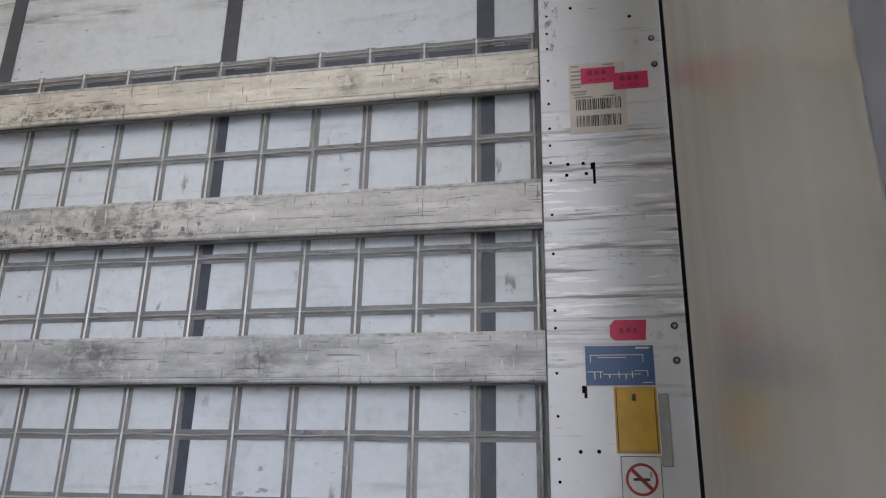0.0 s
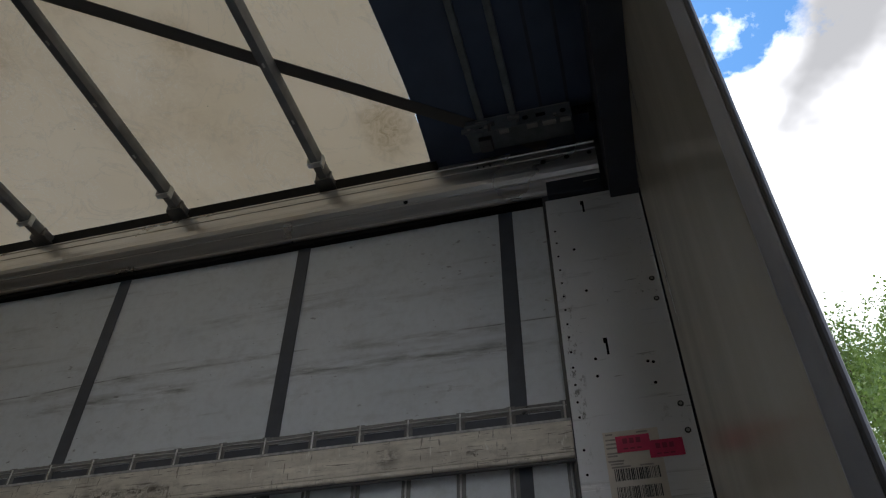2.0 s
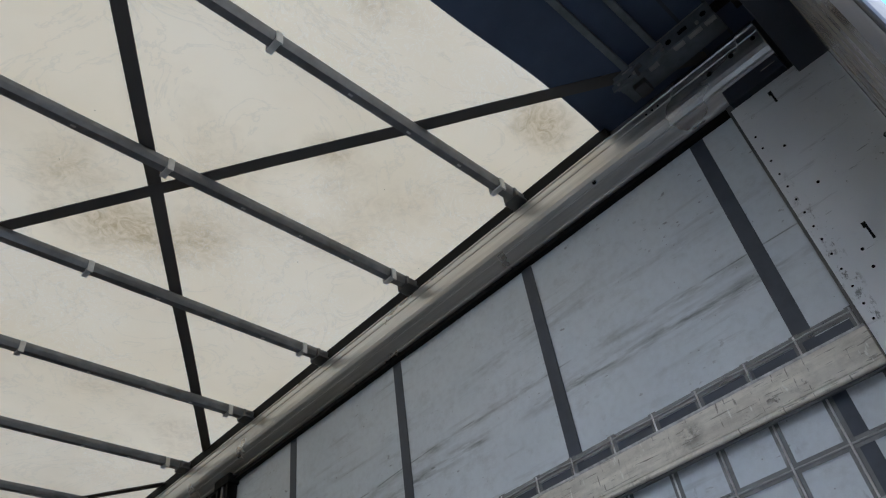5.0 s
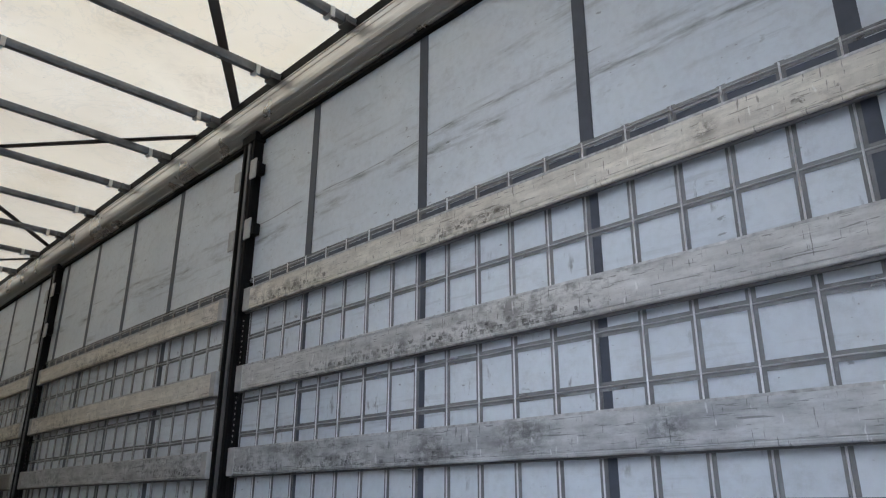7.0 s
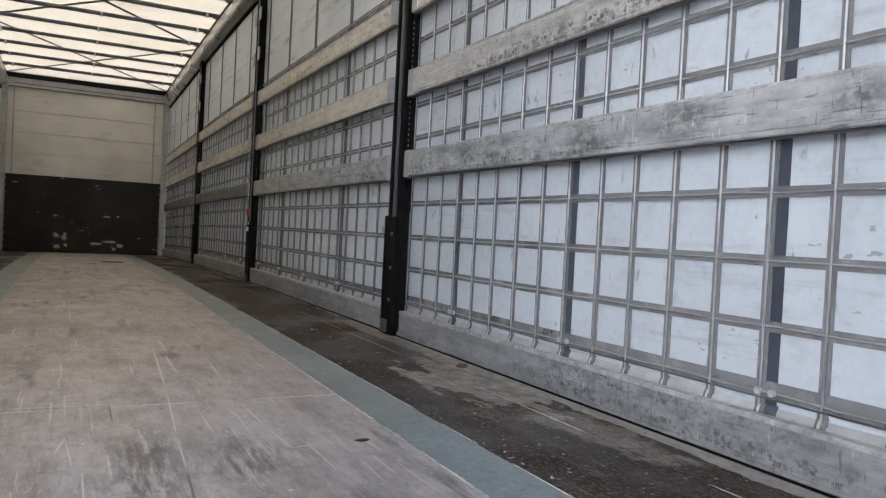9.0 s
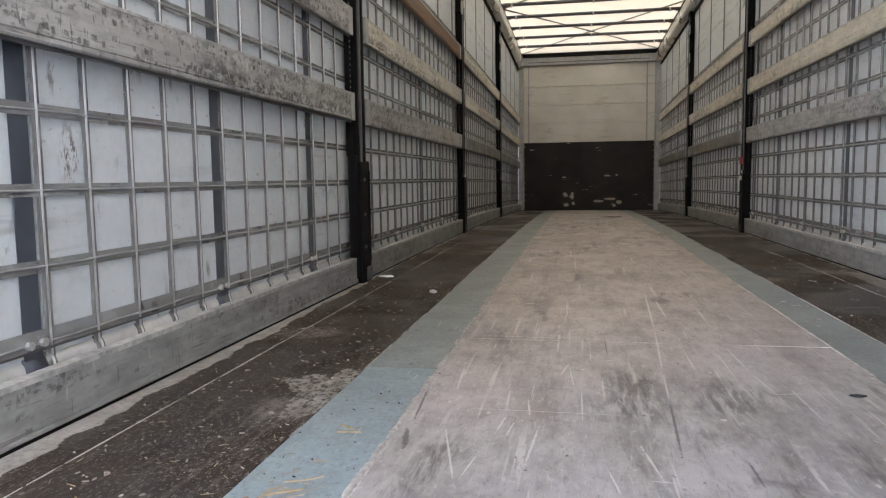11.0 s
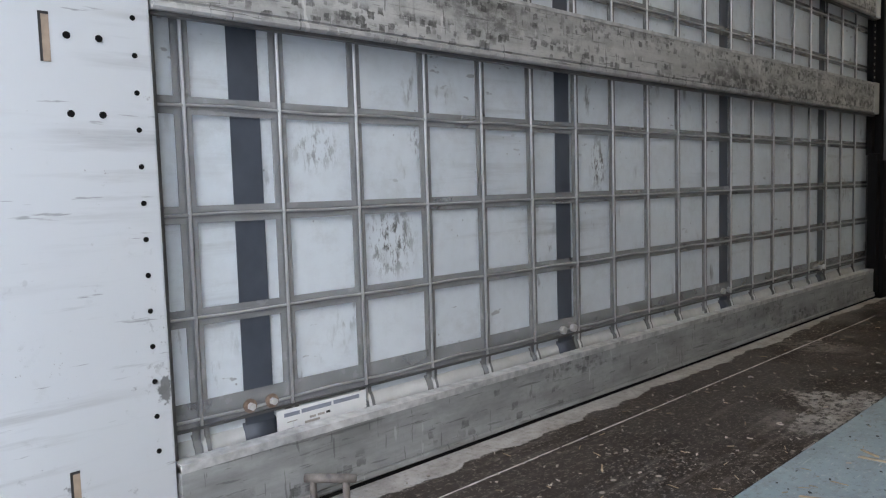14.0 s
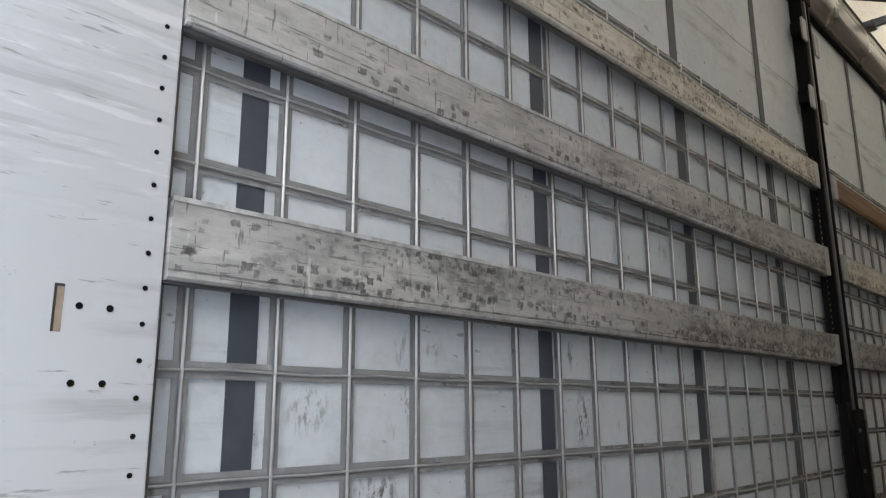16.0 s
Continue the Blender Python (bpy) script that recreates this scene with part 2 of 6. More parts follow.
    for at, size, much in SMEARS:
        k = m.math("MULTIPLY", m.ramp(m.near(at, size), (0.35, 1.0), (1.1, 0.0)), m.ramp(smear, (0.465, 0.0), (0.54, 1.0)))
        base = m.mix(m.math("MULTIPLY", k, much), base, (0.06, 0.055, 0.05))
    return m.done(base, 0.45, m.noise(9.0, 4.0), 0.25, 0.004, through=0.003, tint=(0.62, 0.54, 0.42))


# middle and reach of the brown water stains on the roof
STAINS = (((1.04, 1.0, 2.9), (0.17, 0.15, 0.5), 0.95), ((0.45, 1.60, 2.9), (0.15, 0.12, 0.5), 0.6), ((0.05, 2.40, 2.9), (0.42, 0.20, 0.5), 0.9), ((0.30, 2.30, 2.9), (0.20, 0.22, 0.5), 0.7),
          ((-0.25, 2.28, 2.9), (0.22, 0.20, 0.5), 0.6), ((0.18, 1.02, 2.9), (0.22, 0.12, 0.5), 0.45), ((-0.6, 1.1, 2.9), (0.3, 0.16, 0.5), 0.6), ((0.0, 5.9, 2.9), (0.5, 0.3, 0.5), 0.7), ((0.3, 9.2, 2.9), (0.5, 0.3, 0.5), 0.7))


def roof_mat():
    m = Mat("roof_tarpaulin", 0.6)
    base = m.ramp(m.noise(1.1, 4.0), (0.35, (0.77, 0.61, 0.405)), (0.7, (0.84, 0.69, 0.49)))
    dirt = m.ramp(m.noise(16.0, 6.0, 0.7, bend=1.5), (0.40, 0.35), (0.62, 1.0))
    ragged = m.math("MULTIPLY", m.math("SUBTRACT", m.noise(4.5, 5.0, 0.6), 0.5), 1.5)
    stain = None
    for at, size, much in STAINS:
        k = m.math("MULTIPLY", m.ramp(m.math("ADD", m.near(at, size), ragged), (0.15, 1.0), (0.95, 0.0)), much)
        stain = k if stain is None else m.math("MAXIMUM", stain, k)
    faint = m.ramp(m.noise(1.0, 5.0, 0.55, m.vec((1.15, 1.15, 1), (0, 0, 0), (0.6, 0.25, 0))), (0.56, 0.0), (0.70, 0.45))
    stain = m.math("MULTIPLY", m.math("MAXIMUM", stain, faint), dirt)
    base = m.mix(m.math("MULTIPLY", stain, 0.85), base, (0.36, 0.225, 0.095))
    # colour darkens towards the front, imitating the dimmer light of the far bays
    dim_film = m.math("ADD", m.math("MULTIPLY", m.axis(1), 0.085), m.math("MULTIPLY", m.math("SUBTRACT", m.noise(0.9, 4.0, 0.6), 0.5), 0.8))
    base = m.mix(m.math("MULTIPLY", m.ramp(dim_film, (0.26, 0.0), (0.66, 1.0)), 0.5), base, (0.52, 0.41, 0.28))
    crease = m.ramp(m.noise(2.2, 7.0, 0.6, bend=2.0), (0.485, 0.0), (0.5, 1.0), (0.515, 0.0))
    base = m.mix(m.math("MULTIPLY", crease, 0.25), base, (0.50, 0.42, 0.31))
    pale = m.mul(m.ramp(m.noise(11.0, 5.0, 0.6, bend=3.0), (0.48, 0.0), (0.5, 1.0), (0.52, 0.0)), m.ramp(m.noise(1.5, 2.0), (0.48, 0.0), (0.6, 1.0)))
    base = m.mix(m.math("MULTIPLY", pale, 0.4), base, (0.86, 0.82, 0.74))
    specks = m.ramp(m.cells(7.0), (0.014, 1.0), (0.022, 0.0))
    base = m.mix(m.math("MULTIPLY", specks, 0.7), base, (0.12, 0.09, 0.06))
    return m.done(base, 0.6, m.noise(6.0, 4.0), 0.2, 0.004, through=0.168, tint=base)


def slat_mat(name, base, dark, marks=0.7, cloudy=0.5, spots=(), foot=0.787, pitch=0.404):
    """Worn aluminium: smooth drawn metal with soft smudges and square dark knocks in two bands."""
    m = Mat(name, 0.45, 0.12)
    drawn = m.noise(1.0, 5.0, 0.6, m.vec((1, 1.0, 42.0)))
    body = m.ramp(drawn, (0.3, tuple(c * 0.80 for c in base)), (0.58, base), (0.85, tuple(min(1, c * 1.14) for c in base)))
    cloud = m.ramp(m.noise(1.0, 6.0, 0.62, m.vec((4, 5.0, 15), (0, 0, 0), (1, 2, 3))), (0.42, 0.0), (0.66, 1.0))
    body = m.mix(m.math("MULTIPLY", cloud, cloudy * 0.62), body, tuple(c * 2.0 for c in dark))
    pale = m.ramp(m.noise(1.0, 5.0, 0.6, m.vec((4, 6.0, 22), (-4, 0, 0), (6, 1, 0))), (0.55, 0.0), (0.68, 1.0))
    body = m.mix(m.math("MULTIPLY", pale, 0.35), body, tuple(min(0.9, c * 1.25) for c in base))
    # share of the height, 0 at the lower edge and 1 at the upper
    high = m.math("MULTIPLY", m.math("FRACT", m.math("DIVIDE", m.math("SUBTRACT", m.axis(2), foot), pitch)), pitch / 0.124)
    lower = m.ramp(high, (0.10, 0.35), (0.16, 1.0), (0.40, 1.0), (0.52, 0.0))
    upper = m.ramp(high, (0.56, 0.0), (0.66, 1.0), (0.93, 1.0), (0.97, 0.0))
    both = m.math("MAXIMUM", m.math("MULTIPLY", lower, 0.8), m.math("MULTIPLY", upper, 0.9))
    crowd = m.math("MULTIPLY", m.math("SUBTRACT", 0.575, m.noise(1.0, 3.0, 0.6, m.vec((1, 0.9, 4.0), (0, 0, 0), (4, 1, 2)))), 2.5)
    # fewer knocks next to the corner panels
    crowd = m.math("ADD", crowd, m.math("MAXIMUM", m.math("MULTIPLY", m.math("SUBTRACT", 1.15, m.axis(1)), 0.3), 0.0))
    ragged = m.math("MULTIPLY", m.math("SUBTRACT", m.noise(120.0, 3.0, 0.6), 0.5), 0.38)
    shaken = m.warped(34.0, 0.013)
    # dull stains that run together along the knocks
    blot = m.noise(1.0, 6.0, 0.68, m.vec((4, 13.0, 22), (0, 0, 0), (3, 1, 5), shaken))
    body = m.mix(m.mul(m.ramp(blot, (0.47, 0.0), (0.60, 1.0)), m.ramp(crowd, (0.0, 1.0), (0.22, 0.25)), marks * 0.62), body, tuple(c * 1.7 for c in dark))
    run = m.noise(1.0, 5.0, 0.65, m.vec((4, 55.0, 7), (0, 0, 0), (1, 7, 2), shaken))
    body = m.mix(m.mul(m.ramp(run, (0.58, 0.0), (0.67, 1.0)), m.ramp(crowd, (0.0, 1.0), (0.2, 0.2)), marks * 0.5), body, tuple(c * 1.4 for c in dark))
    wornthin = m.ramp(m.noise(70.0, 4.0, 0.7), (0.36, 0.45), (0.56, 1.0))
    for size, chance, half, much, band in (((1, 31, 42), 0.42, 0.31, 0.95, lower), ((1, 52, 52), 0.50, 0.33, 0.9, lower), ((1, 15, 36), 0.52, 0.36, 0.5, lower), ((1, 34, 44), 0.60, 0.27, 0.95, upper),
                                           ((1, 60, 80), 0.62, 0.30, 0.8, both), ((1, 46, 15), 0.70, 0.20, 0.65, both), ((1, 95, 90), 0.70, 0.30, 0.7, both)):
        d, c = m.squares(1.0, m.vec(size, (2, 0, 0), (size[1], 0.3, 0.7), shaken))
        d = m.math("ADD", d, ragged)
        dense = m.ramp(m.math("SUBTRACT", c, m.math("ADD", crowd, chance)), (0.0, 0.0), (0.06, 0.7), (0.3, 1.0))
        body = m.mix(m.mul(m.ramp(d, (half - 0.03, 1.0), (half + 0.03, 0.0)), dense, band, wornthin, marks * much), body, dark)
    grit = m.noise(1.0, 6.0, 0.8, m.vec((40, 40, 90)))
    body = m.mix(m.math("MULTIPLY", m.ramp(grit, (0.53, 0.0), (0.68, 1.0)), 0.22), body, tuple(c * 2.0 for c in dark))
    for at, size in spots:
        k = m.mul(m.ramp(m.near(at, size), (0.2, 1.0), (1.0, 0.0)), m.ramp(m.noise(1.0, 6.0, 0.75, m.vec((9, 22, 34))), (0.38, 0.0), (0.56, 1.0)), 0.75)
        body = m.mix(k, body, tuple(c * 1.2 for c in dark))
    lines = m.noise(1.0, 3.0, 0.5, m.vec((10, 5, 150), (5, 0, 0)))
    body = m.mix(m.math("MULTIPLY", m.ramp(lines, (0.66, 0.0), (0.70, 1.0)), 0.55), body, dark)
    tickle = m.noise(1.0, 3.0, 0.5, m.vec((10, 120, 17), (0, 0, 0), (2, 9, 4)))
    body = m.mix(m.math("MULTIPLY", m.ramp(tickle, (0.66, 0.0), (0.69, 1.0)), 0.6 * marks), body, dark)
    level = m.noise(1.0, 3.0, 0.5, m.vec((10, 14, 170), (0, 0, 0), (5, 3, 8)))
    body = m.mix(m.math("MULTIPLY", m.ramp(level, (0.65, 0.0), (0.68, 1.0)), 0.55 * marks), body, dark)
    nick = m.noise(1.0, 3.0, 0.5, m.vec((10, 60, 14), (30, 0, 0)))
    body = m.mix(m.math("MULTIPLY", m.ramp(nick, (0.69, 0.0), (0.72, 1.0)), 0.5), body, tuple(min(0.9, c * 1.4) for c in base))
    shine = m.ramp(m.noise(6.0, 4.0), (0.35, 0.36), (0.7, 0.6))
    return m.done(body, shine, m.noise(30.0, 5.0), 0.2, 0.002)


def panel_mat():
    """Pale galvanised sheet with rubbed bright bands and scratches."""
    m = Mat("corner_sheet", 0.36, 0.12)
    base = m.ramp(m.noise(2.4, 5.0), (0.35, (0.68, 0.705, 0.73)), (0.68, (0.78, 0.795, 0.81)))
    # the left sheet is duller than the right one
    base = m.mix(m.math("MULTIPLY", m.math("LESS_THAN", m.axis(0), 0.0), 0.8), base, (0.50, 0.515, 0.525))
    rub = m.noise(1.0, 4.0, 0.6, m.vec((3, 5.0, 46), (3, 0, 0), (0, 1, 0)))
    wide = m.noise(1.0, 4.0, 0.6, m.vec((3, 2.2, 60), (-5, 0, 0), (0, 3, 5)))
    high = m.axis(2)
    reach = m.math("SUBTRACT", 1.0, m.math("MULTIPLY", m.math("ABSOLUTE", m.math("SUBTRACT", high, 1.20)), 2.6))
    band = m.ramp(reach, (0.05, 0.0), (0.35, 1.0))
    right = m.ramp(m.axis(0), (0.0, 0.25), (0.1, 1.0))
    base = m.mix(m.mul(m.ramp(rub, (0.545, 0.0), (0.61, 1.0)), band, right, 1.0), base, (0.95, 0.95, 0.95))
    base = m.mix(m.mul(m.ramp(wide, (0.53, 0.0), (0.64, 1.0)), band, right, 0.8), base, (0.17, 0.17, 0.165))
    faint = m.noise(1.0, 5.0, 0.6, m.vec((3, 2.6, 26), (7, 0, 0), (2, 0, 1)))
    base = m.mix(m.mul(m.ramp(faint, (0.60, 0.0), (0.68, 1.0)), right, 0.4), base, (0.22, 0.22, 0.22))
    # soft grey wipes on the left sheet
    left = m.math("LESS_THAN", m.axis(0), 0.0)
    wipe = m.noise(1.0, 5.0, 0.6, m.vec((3, 2.4, 34), (12, 0, 0), (1, 2, 3)))
    some = m.ramp(m.noise(2.6, 2.0, 0.5, m.vec((1, 1, 1), (0, 0, 0), (5, 0, 2))), (0.46, 0.0), (0.60, 1.0))
    base = m.mix(m.mul(m.ramp(wipe, (0.54, 0.0), (0.70, 1.0)), some, left, 0.55), base, (0.25, 0.25, 0.255))
    scr = m.noise(1.0, 4.0, 0.6, m.vec((10, 9, 90), (-22, 0, 0)))
    base = m.mix(m.math("MULTIPLY", m.ramp(scr, (0.67, 0.0), (0.71, 1.0)), 0.6), base, (0.18, 0.18, 0.18))
    spots = m.math("MULTIPLY", m.ramp(m.noise(26.0, 5.0, 0.7), (0.60, 0.0), (0.66, 1.0)), m.ramp(m.noise(3.0, 2.0), (0.50, 0.0), (0.62, 1.0)))
    base = m.mix(m.mul(spots, right, 0.3), base, (0.24, 0.235, 0.22))
    fine = m.math("MULTIPLY", m.ramp(m.noise(75.0, 4.0, 0.7), (0.64, 0.0), (0.69, 1.0)), m.ramp(m.noise(6.0, 3.0), (0.50, 0.0), (0.60, 1.0)))
    base = m.mix(m.math("MULTIPLY", fine, 0.7), base, (0.22, 0.21, 0.19))
    # knocks and scuffs low on the left sheet
    foot = m.math("MULTIPLY", left, m.ramp(m.math("ADD", high, m.math("MULTIPLY", m.noise(3.0, 2.0), 0.25)), (0.30, 1.0), (0.62, 0.0)))
    peck = m.math("MULTIPLY", m.ramp(m.noise(42.0, 5.0, 0.7), (0.585, 0.0), (0.63, 1.0)), m.ramp(m.noise(8.0, 2.0), (0.50, 0.0), (0.58, 1.0)))
    base = m.mix(m.mul(peck, foot, 0.75), base, (0.15, 0.15, 0.145))
    drag = m.math("MULTIPLY", m.ramp(m.noise(1.0, 4.0, 0.65, m.vec((3, 9, 95), (-8, 0, 0), (0, 2, 1))), (0.58, 0.0), (0.66, 1.0)), m.ramp(m.noise(5.0, 2.0, 0.5, m.vec((1, 1, 1), (0, 0, 0), (2, 6, 3))), (0.50, 0.0), (0.58, 1.0)))
    base = m.mix(m.mul(drag, foot, 0.6), base, (0.20, 0.20, 0.20))
    chipped = m.math("ADD", m.near((-1.247, 0.438, 0.247), (0.3, 0.011, 0.022)), m.math("MULTIPLY", m.math("SUBTRACT", m.noise(110.0, 3.0, 0.6), 0.5), 1.6))
    base = m.mix(m.math("MULTIPLY", m.ramp(chipped, (0.75, 1.0), (0.95, 0.0)), 0.85), base, (0.11, 0.11, 0.105))
    # worn dark blotches along the row of holes
    edge = m.mul(m.ramp(m.near((1.247, 0.42, 1.9), (0.6, 0.03, 0.4)), (0.5, 1.0), (1.0, 0.0)), m.ramp(m.noise(1.0, 5.0, 0.7, m.vec((5, 40, 22))), (0.55, 0.0), (0.62, 1.0)))
    base = m.mix(m.math("MULTIPLY", edge, 0.8), base, (0.13, 0.13, 0.125))
    return m.done(base, m.ramp(m.noise(5.0, 5.0), (0.3, 0.28), (0.7, 0.5)), m.noise(7.0, 3.0), 0.12, 0.004)


def door_mat():
    """Dull grey-brown door lining, glossy enough for blurred reflections, with vertical wipe marks."""
    m = Mat("door_lining", 0.3, 0.25)
    base = m.ramp(m.noise(1.0, 5.0, 0.55, m.vec((7.0, 1, 0.35))), (0.30, (0.50, 0.475, 0.415)), (0.72, (0.57, 0.545, 0.48)))
    dirt = m.ramp(m.noise(1.0, 5.0, 0.6, m.vec((30.0, 1, 2.2))), (0.62, 0.0), (0.7, 1.0))
    base = m.mix(m.math("MULTIPLY", m.math("MULTIPLY", dirt, m.ramp(m.noise(2.2, 2.0), (0.5, 0.0), (0.62, 1.0))), 0.06), base, (0.16, 0.145, 0.125))
    return m.done(base, m.ramp(m.noise(1.0, 4.0, 0.6, m.vec((9.0, 1, 0.7))), (0.3, 0.17), (0.7, 0.25)), m.noise(1.0, 3.0, 0.5, m.vec((6, 1, 0.5))), 0.06, 0.003)


# single long marks on the centre boards: from x, y to x, y, half width
PALE_MARKS = ((-0.489, 2.06, -0.472, 1.809, 3.2), (-0.336, 1.66, -0.349, 1.544, 3), (-0.265, 1.594, -0.281, 1.364, 3), (-0.369, 1.431, -0.385, 1.313, 2.5), (-0.317, 1.614, -0.327, 1.526, 2.5),
              (-0.457, 1.574, -0.389, 1.278, 2.5), (-0.07, 1.511, -0.045, 1.349, 3), (-0.136, 1.393, -0.116, 1.27, 2.5), (-0.454, 1.692, -0.08, 1.687, 1.6), (-0.067, 1.348, -0.019, 1.345, 2),
              (0.102, 3.45, 0.061, 2.558, 4), (0.061, 2.558, 0.029, 2.043, 3.2), (0.029, 2.043, 0.014, 1.73, 2.5), (0.242, 2.353, 0.249, 2.085, 3), (0.249, 2.085, 0.265, 1.889, 2.6), (0.265, 1.889, 0.328, 1.904, 3),
              (-0.522, 2.444, -0.028, 2.418, 3), (-0.284, 2.965, -0.178, 2.967, 6), (-0.209, 2.766, -0.122, 2.768, 5), (-0.398, 3.063, -0.354, 3.064, 6), (-0.131, 2.147, -0.058, 2.179, 2.5),
              (-0.211, 2.109, -0.231, 1.989, 3), (-0.211, 2.109, -0.195, 1.883, 2.2), (-0.299, 1.774, -0.287, 1.657, 2.5), (-0.178, 1.883, -0.177, 1.637, 2.2))
DARK_MARKS = ((0.02, 1.85, -0.002, 1.444, 3.5), (-0.546, 1.847, -0.527, 1.583, 3.5), (-0.531, 1.547, -0.509, 1.421, 7), (0.111, 1.465, 0.113, 1.339, 3), (-0.104, 2.427, -0.104, 2.226, 2.5))


def centre_floor_mat():
    """Brown-grey phenolic floor, worn pale, with scratches in many directions and dark tyre scuffs."""
    m = Mat("centre_floor", 0.5)
    base = m.ramp(m.noise(1.4, 5.0, 0.6), (0.32, (0.35, 0.292, 0.262)), (0.55, (0.44, 0.378, 0.345)), (0.75, (0.52, 0.465, 0.435)))
    # greyer towards the rear door
    rear_grey = m.math("ADD", m.math("MULTIPLY", m.axis(1), 0.25), m.math("MULTIPLY", m.math("SUBTRACT", m.noise(1.7, 5.0, 0.6), 0.5), 0.7))
    base = m.mix(m.math("MULTIPLY", m.ramp(rear_grey, (0.35, 1.0), (0.85, 0.0)), 0.55), base, (0.43, 0.405, 0.39))
    fine = m.noise(1.0, 6.0, 0.65, m.vec((60, 6, 1)))
    base = m.mix(m.math("MULTIPLY", m.ramp(fine, (0.45, 0.0), (0.72, 1.0)), 0.35), base, (0.45, 0.40, 0.37))
    mottle = m.noise(11.0, 7.0, 0.72, m.vec((1.0, 0.7, 1)), 0.6)
    base = m.mix(m.math("MULTIPLY", m.ramp(mottle, (0.30, 1.0), (0.50, 0.0)), 0.6), base, (0.20, 0.155, 0.135))
    base = m.mix(m.math("MULTIPLY", m.ramp(mottle, (0.52, 0.0), (0.70, 1.0)), 0.5), base, (0.56, 0.51, 0.47))
    grime = m.noise(1.0, 7.0, 0.75, m.vec((7, 1.6, 1), (0, 0, 4), (3, 3, 0)))
    base = m.mix(m.math("MULTIPLY", m.ramp(grime, (0.46, 0.0), (0.62, 1.0)), 0.55), base, (0.165, 0.135, 0.12))
    wipe = m.math("MULTIPLY", m.ramp(m.noise(1.0, 5.0, 0.6, m.vec((13, 2.4, 1), (0, 0, 12))), (0.53, 0.0), (0.64, 1.0)),
                  m.ramp(m.noise(1.1, 2.0, 0.5, m.vec((1, 1, 1), (0, 0, 0), (2.3, 5.2, 0))), (0.50, 0.0), (0.60, 1.0)))
    base = m.mix(m.math("MULTIPLY", wipe, 0.75), base, (0.085, 0.07, 0.065))
    for turn, move, size, gap in ((8, 0.0, (44, 1.0, 1), 0.665), (-17, 2.0, (40, 1.1, 1), 0.67), (33, 5.0, (44, 1.4, 1), 0.68), (86, 7.0, (50, 1.1, 1), 0.69), (-40, 9.0, (46, 1.6, 1), 0.69), (20, 12.0, (26, 1.5, 1), 0.70)):
        s = m.noise(1.0, 2.0, 0.45, m.vec(size, (0, 0, turn), (move, move * 0.7, 0)))
        some = m.ramp(m.noise(1.6, 2.0, 0.5, m.vec((1, 1, 1), (0, 0, 0), (turn * 0.31, move, 0))), (0.50, 0.0), (0.58, 1.0))
        base = m.mix(m.mul(m.ramp(s, (gap, 0.0), (gap + 0.02, 1.0)), some, 0.75), base, (0.60, 0.55, 0.51))
    hair = m.noise(1.0, 4.0, 0.6, m.vec((150, 9, 1), (0, 0, -6)))
    base = m.mix(m.math("MULTIPLY", m.ramp(hair, (0.60, 0.0), (0.68, 1.0)), 0.45), base, (0.56, 0.51, 0.47))
    hair = m.noise(1.0, 4.0, 0.6, m.vec((120, 12, 1), (0, 0, 14), (5, 2, 0)))
    base = m.mix(m.math("MULTIPLY", m.ramp(hair, (0.62, 0.0), (0.70, 1.0)), 0.5), base, (0.10, 0.085, 0.08))
    for at, size, turn in (((-0.05, 1.88, 0), (0.16, 0.30, 9), 4), ((0.16, 1.84, 0), (0.16, 0.22, 9), 10), ((0.35, 1.1, 0), (0.5, 0.25, 9), -12), ((-0.45, 1.35, 0), (0.06, 0.3, 9), 8)):
        scuffed = m.ramp(m.noise(1.0, 6.0, 0.75, m.vec((34, 5, 1), (0, 0, turn), (at[1], 0, 0)), 0.4), (0.42, 0.0), (0.56, 1.0))
        k = m.mul(m.ramp(m.math("ADD", m.near(at, size, (0, 0, turn)), m.math("MULTIPLY", m.math("SUBTRACT", m.noise(5.0, 5.0, 0.6), 0.5), 1.6)), (0.3, 1.0), (0.9, 0.0)), scuffed, 0.8)
        base = m.mix(k, base, (0.075, 0.065, 0.06))
    fleck = m.noise(1.0, 6.0, 0.78, m.vec((70, 26, 1), (0, 0, 7), (4, 1, 0)))
    base = m.mix(m.math("MULTIPLY", m.ramp(fleck, (0.55, 0.0), (0.64, 1.0)), 0.5), base, (0.15, 0.125, 0.11))
    base = m.mix(m.math("MULTIPLY", m.ramp(fleck, (0.34, 1.0), (0.43, 0.0)), 0.5), base, (0.66, 0.62, 0.58))
    rough_edge = m.math("MULTIPLY", m.math("SUBTRACT", m.noise(70.0, 4.0, 0.75), 0.5), 2.4)
    for marks, tone in ((PALE_MARKS, (0.62, 0.58, 0.55)), (DARK_MARKS, (0.085, 0.075, 0.07))):
        for x0, y0, x1, y1, w in marks:
            ln, turn = math.hypot(x1 - x0, y1 - y0), math.degrees(math.atan2(y1 - y0, x1 - x0))
            d = m.near(((x0 + x1) / 2, (y0 + y1) / 2, 0), (ln / 2, w * 0.001, 9), (0, 0, -turn))
            base = m.mix(m.math("MULTIPLY", m.ramp(m.math("ADD", d, rough_edge), (0.7, 1.0), (1.0, 0.0)), 0.8), base, tone)
    curve = m.math("ABSOLUTE", m.math("SUBTRACT", m.near((0.05, 1.02, 0), (0.30, 0.36, 9)), 1.0))
